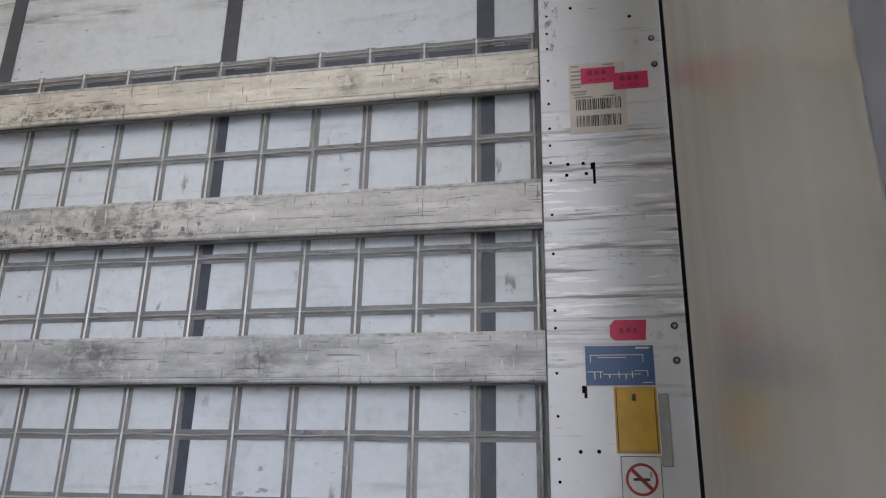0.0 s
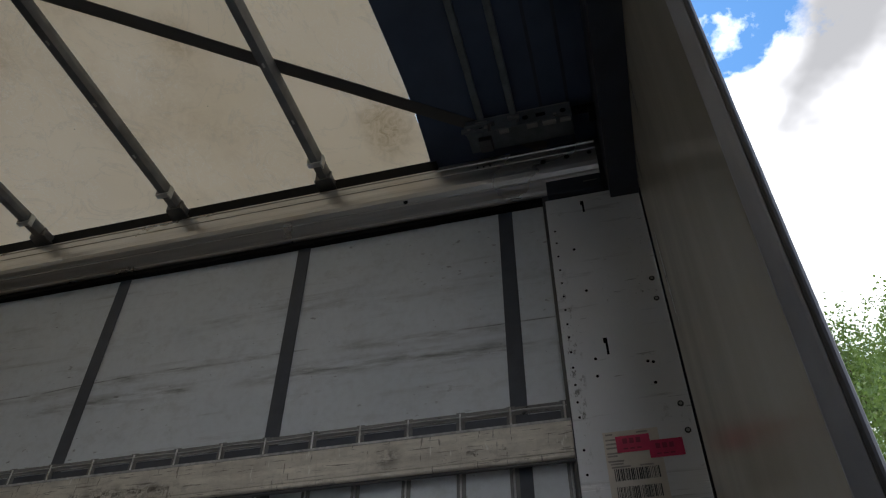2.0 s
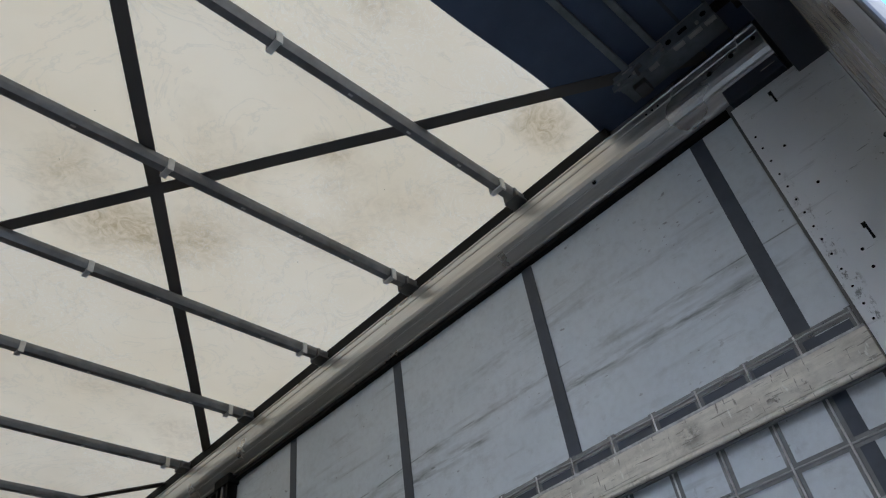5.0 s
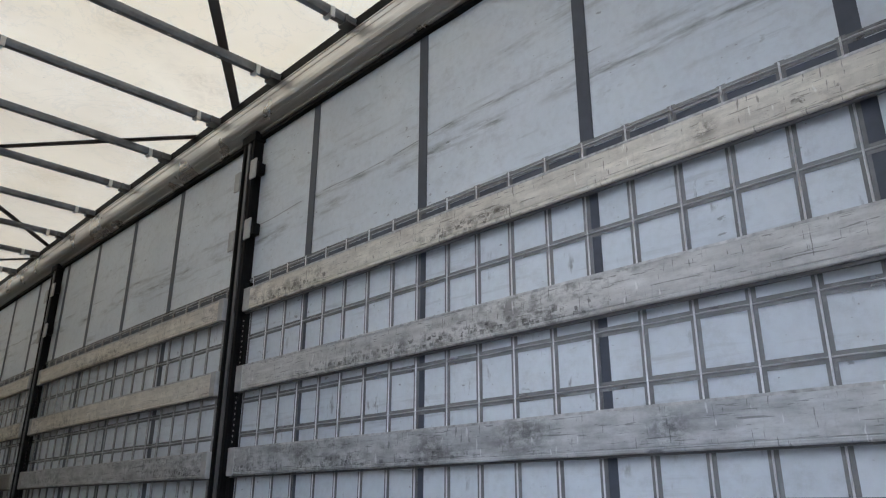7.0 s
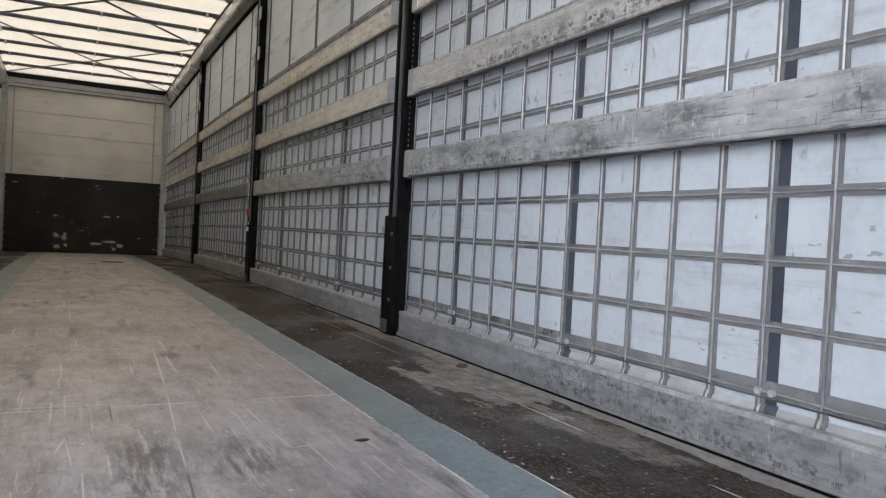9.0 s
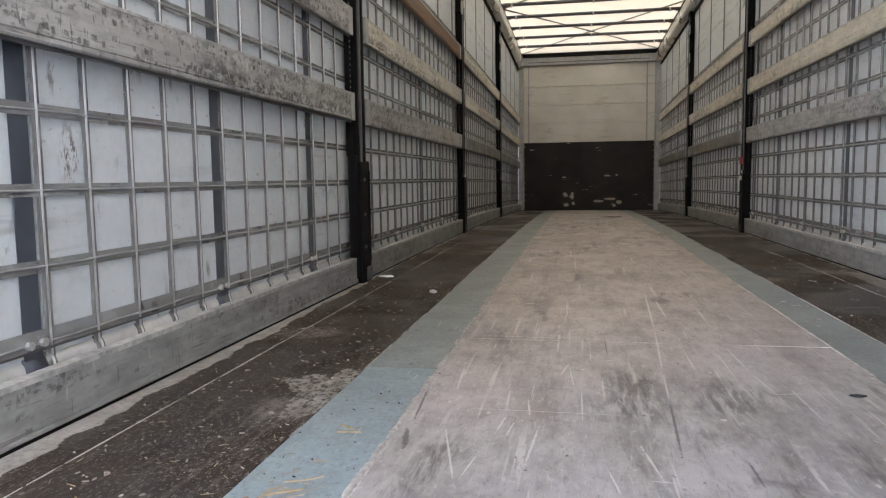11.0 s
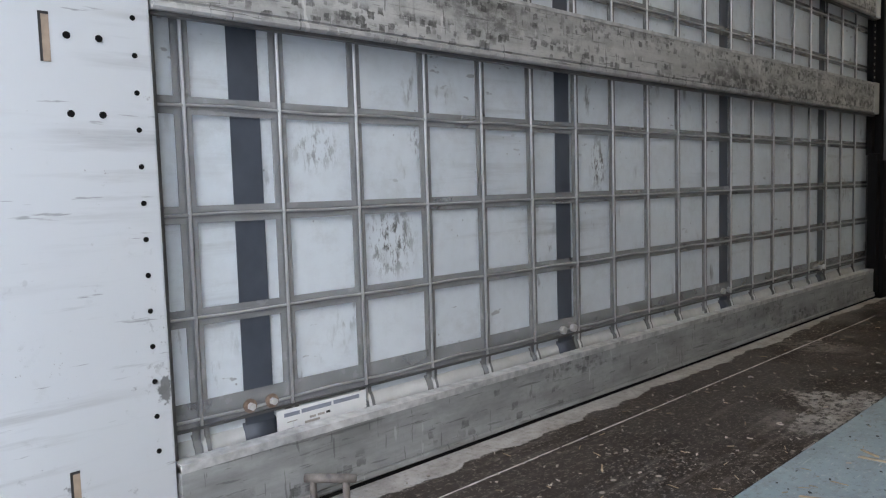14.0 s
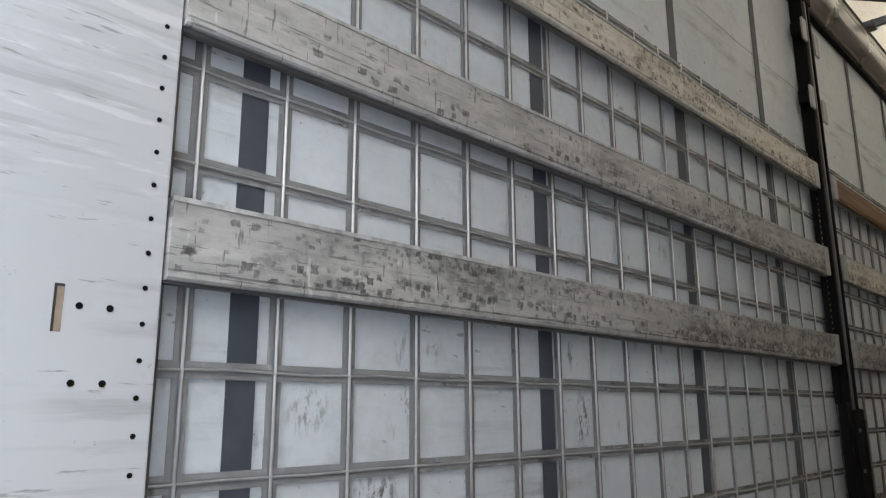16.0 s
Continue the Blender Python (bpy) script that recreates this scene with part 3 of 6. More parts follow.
    base = m.mix(m.mul(m.ramp(curve, (0.02, 1.0), (0.06, 0.0)), m.math("GREATER_THAN", m.axis(0), 0.1), m.ramp(m.noise(14.0, 4.0), (0.4, 0.2), (0.6, 1.0)), 0.6), base, (0.09, 0.08, 0.075))
    chips = m.ramp(m.cells(9.0, m.vec((1.0, 0.5, 1))), (0.03, 1.0), (0.05, 0.0))
    base = m.mix(m.math("MULTIPLY", chips, 0.7), base, (0.62, 0.58, 0.53))
    return m.done(base, m.ramp(m.noise(4.0, 5.0), (0.3, 0.36), (0.7, 0.62)), fine, 0.2, 0.002)


def side_floor_mat():
    """Dark brown floor beside the wall: damp, freckled with pale crumbs, dusted pale along the wall."""
    m = Mat("side_floor", 0.5)
    base = m.ramp(m.noise(2.6, 6.0, 0.6), (0.35, (0.020, 0.0135, 0.0105)), (0.6, (0.035, 0.0248, 0.0195)), (0.78, (0.060, 0.045, 0.036)))
    grit = m.noise(1.0, 6.0, 0.7, m.vec((55, 22, 1)))
    base = m.mix(m.math("MULTIPLY", m.ramp(grit, (0.52, 0.0), (0.78, 1.0)), 0.45), base, (0.22, 0.19, 0.165))
    dusty = m.noise(60.0, 6.0, 0.8)
    base = m.mix(m.math("MULTIPLY", m.ramp(dusty, (0.54, 0.0), (0.68, 1.0)), 0.5), base, (0.20, 0.17, 0.145))
    fleck = m.noise(1.0, 5.0, 0.75, m.vec((95, 42, 1), (0, 0, 0), (4, 1, 0)))
    base = m.mix(m.math("MULTIPLY", m.ramp(fleck, (0.57, 0.0), (0.64, 1.0)), 0.55), base, (0.25, 0.215, 0.185))
    drag = m.noise(1.0, 5.0, 0.65, m.vec((38, 2.2, 1), (0, 0, 5), (1, 6, 0)))
    base = m.mix(m.math("MULTIPLY", m.ramp(drag, (0.56, 0.0), (0.68, 1.0)), 0.35), base, (0.20, 0.172, 0.15))
    for size, gap in (((150, 70, 1), 0.60), ((90, 110, 1), 0.62)):
        dot = m.noise(1.0, 3.0, 0.6, m.vec(size, (0, 0, 14), (gap * 9, 2, 0)))
        base = m.mix(m.math("MULTIPLY", m.ramp(dot, (gap, 0.0), (gap + 0.03, 1.0)), 0.5), base, (0.30, 0.265, 0.235))
    crumbs = m.math("MULTIPLY", m.ramp(m.cells(26.0, m.vec((1.0, 0.8, 1))), (0.10, 1.0), (0.16, 0.0)), m.ramp(m.noise(7.0, 2.0), (0.52, 0.0), (0.6, 1.0)))
    base = m.mix(m.math("MULTIPLY", crumbs, 0.75), base, (0.42, 0.37, 0.32))
    patch = m.ramp(m.noise(1.5, 4.0, 0.6, m.vec((1, 0.9, 1), (0, 0, 0), (0.0, 0.25, 0))), (0.60, 0.0), (0.66, 1.0))
    crumbly = m.ramp(m.noise(1.0, 7.0, 0.8, m.vec((52, 30, 1), (0, 0, 0), (7, 2, 0))), (0.45, 0.0), (0.52, 1.0))
    base = m.mix(m.mul(patch, crumbly, 0.6), base, (0.25, 0.215, 0.19))
    # dried silt along the walls, wider towards the rear, with a crisp tide line
    torn = m.math("MULTIPLY", m.math("SUBTRACT", m.noise(1.0, 6.0, 0.62, m.vec((3.0, 5.5, 1))), 0.5), 0.10)
    narrow = m.math("MULTIPLY", m.math("MINIMUM", m.axis(1), 4.5), 0.016)
    edge = m.math("SUBTRACT", m.math("ADD", m.math("ABSOLUTE", m.axis(0)), torn), narrow)
    dust = m.t.nodes.new("ShaderNodeMapRange")
    dust.inputs["From Min"].default_value, dust.inputs["From Max"].default_value = 1.160, 1.164
    m.t.links.new(edge, dust.inputs["Value"])
    silt = m.ramp(m.noise(1.0, 6.0, 0.7, m.vec((18, 12, 1))), (0.35, (0.30, 0.275, 0.25)), (0.6, (0.44, 0.415, 0.39)))
    base = m.mix(m.mul(dust.outputs[0], m.ramp(dusty, (0.36, 0.55), (0.50, 0.92))), base, silt)
    for at, size, much, solid in (((-0.79, 1.80, 0), (0.06, 0.30, 9), 0.9, 0.0), ((-0.86, 1.86, 0), (0.09, 0.10, 9), 0.9, 0.0), ((1.09, 2.46, 0), (0.25, 0.58, 9), 0.9, 0.85), ((1.21, 3.3, 0), (0.085, 1.2, 9), 0.85, 0.85), ((1.08, 1.8, 0), (0.12, 0.4, 9), 0.6, 0.5)):
        ragged = m.math("MULTIPLY", m.math("SUBTRACT", m.noise(1.0, 6.0, 0.62, m.vec((9.0, 5.0, 1), (0, 0, 0), (at[1], 0, 0))), 0.5), 2.0)
        k = m.ramp(m.math("ADD", m.near(at, size), ragged), (0.72, 1.0), (0.78, 0.0))
        k = m.math("MULTIPLY", k, m.math("MAXIMUM", crumbly, solid))
        base = m.mix(m.math("MULTIPLY", k, much), base, m.mix(m.ramp(m.noise(1.0, 5.0, 0.65, m.vec((22, 14, 1))), (0.40, 0.0), (0.62, 1.0)), (0.22, 0.195, 0.172), (0.40, 0.37, 0.335)))
    wet = m.ramp(m.noise(1.8, 3.0, 0.5, m.vec((1, 0.8, 1), (0, 0, 0), (3, 1, 0))), (0.44, 0.68), (0.56, 0.34))
    m.b.inputs["Specular IOR Level"].default_value = 0.18
    return m.done(base, wet, grit, 0.3, 0.002)


def stripe_mat(name, base):
    """Blue-green floor paint, scuffed through in places."""
    m = Mat(name, 0.5)
    c = m.ramp(m.noise(3.0, 6.0, 0.6), (0.35, tuple(v * 0.8 for v in base)), (0.68, tuple(v * 1.15 for v in base)))
    worn = m.noise(1.0, 6.0, 0.7, m.vec((40, 16, 1)))
    patchy = m.noise(7.0, 7.0, 0.7)
    c = m.mix(m.math("MULTIPLY", m.ramp(patchy, (0.48, 0.0), (0.62, 1.0)), 0.4), c, tuple(v * 0.62 for v in base))
    c = m.mix(m.math("MULTIPLY", m.ramp(worn, (0.52, 0.0), (0.70, 1.0)), 0.45), c, (0.20, 0.18, 0.16))
    speck = m.noise(1.0, 5.0, 0.8, m.vec((85, 48, 1), (0, 0, 0), (2, 5, 0)))
    c = m.mix(m.math("MULTIPLY", m.ramp(speck, (0.55, 0.0), (0.62, 1.0)), 0.6), c, (0.13, 0.125, 0.12))
    c = m.mix(m.math("MULTIPLY", m.ramp(speck, (0.36, 1.0), (0.43, 0.0)), 0.4), c, (0.46, 0.47, 0.46))
    pale = m.noise(1.0, 4.0, 0.6, m.vec((52, 5, 1), (0, 0, 11)))
    c = m.mix(m.math("MULTIPLY", m.ramp(pale, (0.65, 0.0), (0.70, 1.0)), 0.5), c, (0.52, 0.54, 0.53))
    return m.done(c, 0.5, worn, 0.2, 0.002)


def bulkhead_mat():
    m = Mat("bulkhead_board", 0.55)
    base = m.ramp(m.noise(1.6, 5.0), (0.35, (0.60, 0.57, 0.51)), (0.68, (0.74, 0.71, 0.66)))
    s = m.noise(1.0, 5.0, 0.6, m.vec((2.2, 1, 15)))
    base = m.mix(m.math("MULTIPLY", m.ramp(s, (0.58, 0.0), (0.7, 1.0)), 0.45), base, (0.30, 0.27, 0.23))
    w = m.noise(1.0, 5.0, 0.65, m.vec((3.2, 1, 9), (0, 8, 0), (3, 0, 1)))
    base = m.mix(m.ramp(w, (0.70, 0.0), (0.73, 1.0)), base, (0.88, 0.86, 0.82))
    return m.done(base, 0.55, s, 0.2, 0.003)


def kick_mat():
    m = Mat("kick_plate", 0.5)
    m.b.inputs["Specular IOR Level"].default_value = 0.2
    base = m.ramp(m.noise(2.2, 5.0), (0.35, (0.014, 0.012, 0.012)), (0.7, (0.030, 0.025, 0.023)))
    s = m.noise(1.0, 4.0, 0.6, m.vec((5, 1, 24), (0, 4, 0)))
    low = m.noise(2.0, 2.0, 0.5, m.vec((1, 1, 1.6), (0, 0, 0), (0.4, 0, 2.2)))
    base = m.mix(m.math("MULTIPLY", m.ramp(s, (0.66, 0.0), (0.69, 1.0)), m.ramp(low, (0.48, 0.0), (0.58, 1.0))), base, (0.5, 0.46, 0.42))
    torn = m.math("MULTIPLY", m.math("SUBTRACT", m.noise(9.0, 5.0, 0.7), 0.5), 2.0)
    for x, z, w, h in ((-0.41, 0.17, 0.07, 0.07), (-0.29, 0.15, 0.06, 0.08), (-0.40, -0.02, 0.08, 0.05), (-0.27, 0.0, 0.05, 0.05), (0.20, 0.05, 0.12, 0.035), (0.40, 0.09, 0.16, 0.03), (0.48, -0.03, 0.07, 0.05), (0.56, 0.03, 0.06, 0.06),
                       (0.36, 0.52, 0.10, 0.02), (0.52, 0.53, 0.04, 0.025), (-0.45, 0.50, 0.06, 0.02), (-0.35, 1.13, 0.05, 0.015), (-1.02, 1.02, 0.08, 0.015)):
        k = m.ramp(m.math("ADD", m.near((x, 14.1, z), (w, 0.5, h)), torn), (0.5, 1.0), (0.8, 0.0))
        base = m.mix(m.math("MULTIPLY", k, 0.8), base, (0.48, 0.43, 0.38))
    return m.done(base, m.ramp(m.noise(6.0), (0.3, 0.35), (0.7, 0.6)), s, 0.15, 0.002)


def rail_mat():
    m = Mat("rail_aluminium", 0.3, 0.85)
    base = m.ramp(m.noise(1.0, 5.0, 0.6, m.vec((40, 1.1, 40))), (0.3, (0.50, 0.492, 0.48)), (0.7, (0.66, 0.65, 0.63)))
    dull = m.ramp(m.noise(2.6, 4.0), (0.35, 0.25), (0.7, 0.38))
    return m.done(base, dull, m.noise(3.0, 2.0), 0.06, 0.004)


def wood_mat():
    m = Mat("brown_wood", 0.6)
    g = m.noise(1.0, 6.0, 0.65, m.vec((8, 1.6, 60), (2, 0, 0)))
    base = m.ramp(g, (0.3, (0.12, 0.06, 0.03)), (0.6, (0.24, 0.13, 0.07)), (0.8, (0.34, 0.21, 0.13)))
    return m.done(base, 0.6, g, 0.3, 0.002)


def strip_mat():
    """Smoky see-through welding strips that hold the mesh on the curtain."""
    m = Mat("mesh_strip", 0.22)
    m.b.inputs["Specular IOR Level"].default_value = 0.75
    n = m.noise(14.0, 5.0)
    dim_film = m.t.nodes.new("ShaderNodeBsdfTransparent")
    dim_film.inputs["Color"].default_value = (0.80, 0.80, 0.80, 1)
    mx = m.t.nodes.new("ShaderNodeMixShader")
    m.put(mx, 0, m.ramp(m.noise(5.0, 4.0), (0.35, 0.42), (0.7, 0.56)))
    m.done(m.ramp(n, (0.35, (0.32, 0.325, 0.328)), (0.7, (0.41, 0.412, 0.412))), m.ramp(n, (0.35, 0.17), (0.7, 0.32)), n, 0.12, 0.002)
    m.t.links.new(m.b.outputs[0], mx.inputs[1])
    m.t.links.new(dim_film.outputs[0], mx.inputs[2])
    m.t.links.new(mx.outputs[0], m.t.nodes["Material Output"].inputs["Surface"])
    return m.m


M_CURTAIN, M_ROOF, M_PANEL, M_DOOR = curtain_mat(), roof_mat(), panel_mat(), door_mat()
M_STRIP = strip_mat()
M_ROD = plain("mesh_rod_steel", (0.70, 0.70, 0.70), 0.42, 0.45, 0.1, 30.0, 0.05)
M_RODSHADE = plain("rod_shade", (0.14, 0.142, 0.145), 0.45, 0.0, 0.2, 30.0)
M_CROSSROD = plain("cross_rod", (0.42, 0.42, 0.415), 0.42, 0.4, 0.2, 30.0)
M_BANDPRINT = plain("label_band", (0.22, 0.24, 0.29), 0.5, 0.0, 0.2, 40.0)
M_FARROD = plain("mesh_rod_far_dim", (0.27, 0.265, 0.26), 0.5, 0.2, 0.25, 30.0)
M_TAPE = plain("black_tape", (0.056, 0.067, 0.086), 0.5, 0.0, 0.25, 22.0)
M_STRAP = Mat("webbing", 0.6).done((0.095, 0.087, 0.078), 0.6, through=0.16, tint=(0.24, 0.20, 0.155))
M_HEM = plain("hem_white", (0.50, 0.50, 0.485), 0.5, 0.0, 0.3, 12.0)
M_SLAT = slat_mat("slat_grey", (0.60, 0.59, 0.565), (0.058, 0.054, 0.05), 1.0, 0.45)
M_SLAT_WORN = slat_mat("slat_worn", (0.52, 0.512, 0.495), (0.058, 0.056, 0.053), 1.0, 0.6, (((-1.24, 1.15, 0.86), (0.2, 0.16, 0.05)), ((-1.24, 2.2, 0.84), (0.2, 0.2, 0.05)), ((-1.24, 1.7, 1.25), (0.2, 0.15, 0.05))))
M_SLAT_CLOUD = slat_mat("slat_smudged", (0.56, 0.57, 0.57), (0.055, 0.056, 0.057), 0.9, 0.85, (((1.24, 1.69, 0.865), (0.2, 0.17, 0.085)), ((1.24, 2.12, 0.85), (0.2, 0.13, 0.06)), ((1.24, 1.2, 0.85), (0.2, 0.10, 0.07)), ((1.24, 2.9, 0.86), (0.2, 0.12, 0.05))))
M_SLAT_PALE = slat_mat("slat_pale", (0.74, 0.69, 0.60), (0.085, 0.07, 0.056), 1.0, 0.3, (((1.24, 1.0, 1.655), (0.2, 0.06, 0.05)), ((1.24, 3.05, 1.65), (0.2, 0.04, 0.04)), ((-1.24, 1.9, 1.655), (0.2, 0.08, 0.05))))
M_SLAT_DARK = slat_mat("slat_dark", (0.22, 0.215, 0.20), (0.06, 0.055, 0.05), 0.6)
M_LIP = plain("board_lip", (0.49, 0.487, 0.475), 0.5, 0.1, 0.5, 38.0)
M_BOTTOM = slat_mat("slat_bottom", (0.36, 0.365, 0.36), (0.075, 0.075, 0.073), 0.85, 1.0, (), 0.008, 10.0)
M_WOOD = wood_mat()
M_BLACK = plain("black_steel", (0.006, 0.006, 0.0065), 0.6, 0.0, 0.4, 14.0)
M_STEEL = plain("dull_steel", (0.36, 0.36, 0.35), 0.42, 0.7, 0.3, 20.0)
M_DARKSTEEL = plain("dark_steel", (0.13, 0.13, 0.13), 0.42, 0.6, 0.3, 20.0)
M_GREYCAP = plain("grey_cap", (0.42, 0.42, 0.41), 0.5, 0.2, 0.3, 20.0)
M_RUBBER = plain("rubber", (0.007, 0.007, 0.0075), 0.6, 0.0, 0.3, 20.0)
M_CARRIAGE = plain("carriage_steel", (0.17, 0.19, 0.20), 0.45, 0.3, 0.3, 24.0)
M_RAIL = rail_mat()
M_BOW = plain("bow_steel", (0.21, 0.211, 0.213), 0.34, 0.6, 0.3, 16.0)
M_CLIP = plain("pale_clip", (0.55, 0.54, 0.52), 0.45, 0.2, 0.2, 30.0)
M_HEADER = plain("header_paint", (0.034, 0.042, 0.060), 0.5, 0.0, 0.3, 9.0)
M_NAVY = plain("navy_tarpaulin", (0.062, 0.088, 0.142), 0.5, 0.0, 0.3, 5.0)
M_HOLE = plain("hole_dark", (0.006, 0.006, 0.006), 0.9, 0.0, 0.1, 20.0)
M_RUST = plain("rusty_bolt", (0.24, 0.165, 0.125), 0.6, 0.3, 0.55, 150.0)
M_OLDSTEEL = plain("old_steel", (0.19, 0.165, 0.15), 0.6, 0.15, 0.5, 60.0)
M_ZINC = plain("zinc_bolt", (0.62, 0.62, 0.60), 0.38, 0.6, 0.25, 60.0)
M_SEALRUBBER = plain("seal_rubber", (0.055, 0.058, 0.068), 0.5, 0.0, 0.2, 20.0)
M_EDGE = plain("door_edge", (0.30, 0.315, 0.355), 0.42, 0.3, 0.2, 9.0)
M_CENTRE, M_SIDE = centre_floor_mat(), side_floor_mat()
M_BLUE = stripe_mat("blue_paint", (0.255, 0.318, 0.33))
M_TEAL = stripe_mat("teal_paint", (0.235, 0.287, 0.285))
M_GREEN = stripe_mat("worn_green_paint", (0.24, 0.27, 0.262))
M_BULK, M_KICK = bulkhead_mat(), kick_mat()
M_PAPER = plain("label_paper", (0.68, 0.62, 0.55), 0.55, 0.0, 0.08, 30.0)
M_WHITE = plain("white_vinyl", (0.74, 0.74, 0.73), 0.4, 0.0, 0.08, 30.0)
M_INK = plain("black_ink", (0.03, 0.028, 0.027), 0.5, 0.0, 0.2, 40.0)
M_FAINT = plain("faint_ink", (0.36, 0.33, 0.30), 0.55, 0.0, 0.2, 40.0)
M_PINK = plain("pink_tape", (0.72, 0.045, 0.13), 0.45, 0.0, 0.15, 40.0)
M_PINKINK = plain("pink_tape_print", (0.36, 0.025, 0.07), 0.45, 0.0, 0.15, 40.0)
M_BLUESIGN = plain("blue_vinyl", (0.035, 0.115, 0.27), 0.35, 0.0, 0.15, 25.0)
M_YELLOW = plain("yellow_vinyl", (0.70, 0.40, 0.045), 0.45, 0.0, 0.15, 25.0)
M_RED = plain("red_paint", (0.42, 0.03, 0.03), 0.45, 0.0, 0.2, 25.0)
M_LITTER = plain("pale_crumb", (0.37, 0.325, 0.28), 0.7, 0.0, 0.45, 60.0)
M_STRAW = plain("straw", (0.36, 0.275, 0.18), 0.7, 0.0, 0.3, 60.0)
M_TAN = plain("slot_inside", (0.36, 0.27, 0.20), 0.6, 0.0, 0.3, 50.0)
M_SEAL = plain("joint_dust", (0.47, 0.43, 0.395), 0.85, 0.0, 0.4, 45.0)
M_BARK = plain("bark", (0.10, 0.075, 0.055), 0.85, 0.0, 0.4, 9.0, 0.6)
M_GROUND = plain("pale_bounce_ground", (0.27, 0.268, 0.26), 0.85, 0.0, 0.35, 6.0, 0.4)
lm = Mat("leaf", 0.55)
M_LEAF = lm.done(lm.ramp(lm.noise(1.6, 4.0), (0.3, (0.035, 0.075, 0.016)), (0.7, (0.10, 0.17, 0.045))), 0.5, through=0.35, tint=(0.22, 0.33, 0.07))

# ---- building blocks ----
def camber(y):
    """The unladen chassis is arched: it falls away towards the front."""
    d = max(0.0, y - 5.5) / 8.6
    return -0.12 * d * d


def steps(a, b, size=1.2):
    n = max(1, round((b - a) / size))
    return [a + (b - a) * k / n for k in range(n + 1)]


def box(bm, x0, x1, y0, y1, z0, z1, bevel=0.0):
    vs = [bm.verts.new((x, y, z)) for z in (z0, z1) for y in (y0, y1) for x in (x0, x1)]
    fs = [bm.faces.new([vs[i] for i in q]) for q in ((0, 1, 3, 2), (4, 5, 7, 6), (0, 1, 5, 4), (2, 3, 7, 6), (0, 2, 6, 4), (1, 3, 7, 5))]
    bmesh.ops.recalc_face_normals(bm, faces=fs)
    if bevel:
        bmesh.ops.bevel(bm, geom=list({e for f in fs for e in f.edges}), offset=bevel, segments=2, affect="EDGES", profile=0.6)
    return bm


def bar(bm, outline, ys):
    """Sweeps an outline of (x, z) along y through the stations ys, with closed ends."""
    rings = [[bm.verts.new((x, y, z)) for x, z in outline] for y in ys]
    n = len(outline)
    fs = [bm.faces.new((p[i], p[(i + 1) % n], q[(i + 1) % n], q[i])) for p, q in zip(rings, rings[1:]) for i in range(n)]
    fs += [bm.faces.new(rings[0][::-1]), bm.faces.new(rings[-1])]
    bmesh.ops.recalc_face_normals(bm, faces=fs)
    return bm


def rect(x0, x1, z0, z1):
    return [(x0, z0), (x1, z0), (x1, z1), (x0, z1)]


def rod(bm, a, b, r, sides=8, r2=None):
    a, b = Vector(a), Vector(b)
    turn = (b - a).to_track_quat("Z", "Y").to_matrix().to_4x4()
    bmesh.ops.create_cone(bm, cap_ends=True, segments=sides, radius1=r, radius2=r if r2 is None else r2, depth=(b - a).length,
                          matrix=Matrix.Translation((a + b) / 2) @ turn)
    return bm


def mesh_of(bm, name, mat, smooth=False, bend=True):
    if bend:
        for v in bm.verts:
            v.co.z += camber(v.co.y)
    me = bpy.data.meshes.new(name)
    bm.to_mesh(me)
    bm.free()
    me.materials.append(mat)
    if smooth:
        me.polygons.foreach_set("use_smooth", [True] * len(me.polygons))
    return me


def part(name, bm, mat, parent=None, label="", smooth=False):
    ob = new(name, mesh_of(bm, name, mat, smooth))
    ob.parent = parent
    return tagged(ob, label)


def piece(name, me, parent, at, turn=0.0):
    """One of many alike pieces that share a mesh."""
    ob = new(name, me)
    ob.matrix_basis = pose(at[0], at[1], at[2] + camber(at[1]), 0, 0, turn)
    ob.parent = parent
    return ob


def disc_mesh(name, r, mat, deep=0.003, sides=12):
    """A short round plug that lies across x."""
    return mesh_of(rod(bmesh.new(), (-deep / 2, 0, 0), (deep / 2, 0, 0), r, sides), name, mat, bend=False)


def quick(name, spec, mat, parent=None, label="", bevel=0.0):
    bm = bmesh.new()
    box(bm, *spec, bevel)
    return part(name, bm, mat, parent, label)


def mirrored(s, x0, x1):
    return (x0, x1) if s > 0 else (-x1, -x0)


SIDES = ((1, "right"), (-1, "left"))
END = 14.10            # inner face of the front wall
POSTS = (3.635, 6.95, 10.30)
BAYS = ((0.452, 3.53), (3.75, 6.845), (7.06, 10.195), (10.41, 13.88))

# ---- ground ----
# out of view; its pale colour is added to bounce light inside
bm = bmesh.new()
box(bm, -400, 400, -400, 400, -1.5, -1.3)
ground = new("ground", mesh_of(bm, "ground", M_GROUND, bend=False))
tagged(ground, "unseen pale ground that bounces light into the trailer", "ground", kind="structure")

# ---- floor ----
bm = bmesh.new()
bar(bm, rect(-1.27, 1.27, -0.16, -0.02), steps(-0.05, END + 0.05))
floor = part("floor", bm, M_RUBBER)
tagged(floor, "worn trailer floor of brown boards with blue-green painted stripes", "floor", kind="structure")
SHEETS = [-0.05, 2.394, 4.834, 7.274, 9.714, 12.15, END]


def floor_row(x0, x1, cuts, mats, name, label):
    for i, (a, b) in enumerate(zip(cuts, cuts[1:])):
        bm = bmesh.new()
        bar(bm, rect(x0 + 0.0012, x1 - 0.0012, -0.02, 0.0), steps(a + 0.0012, b - 0.0012, 0.8))
        part(name, bm, mats[min(i, len(mats) - 1)], floor, label)


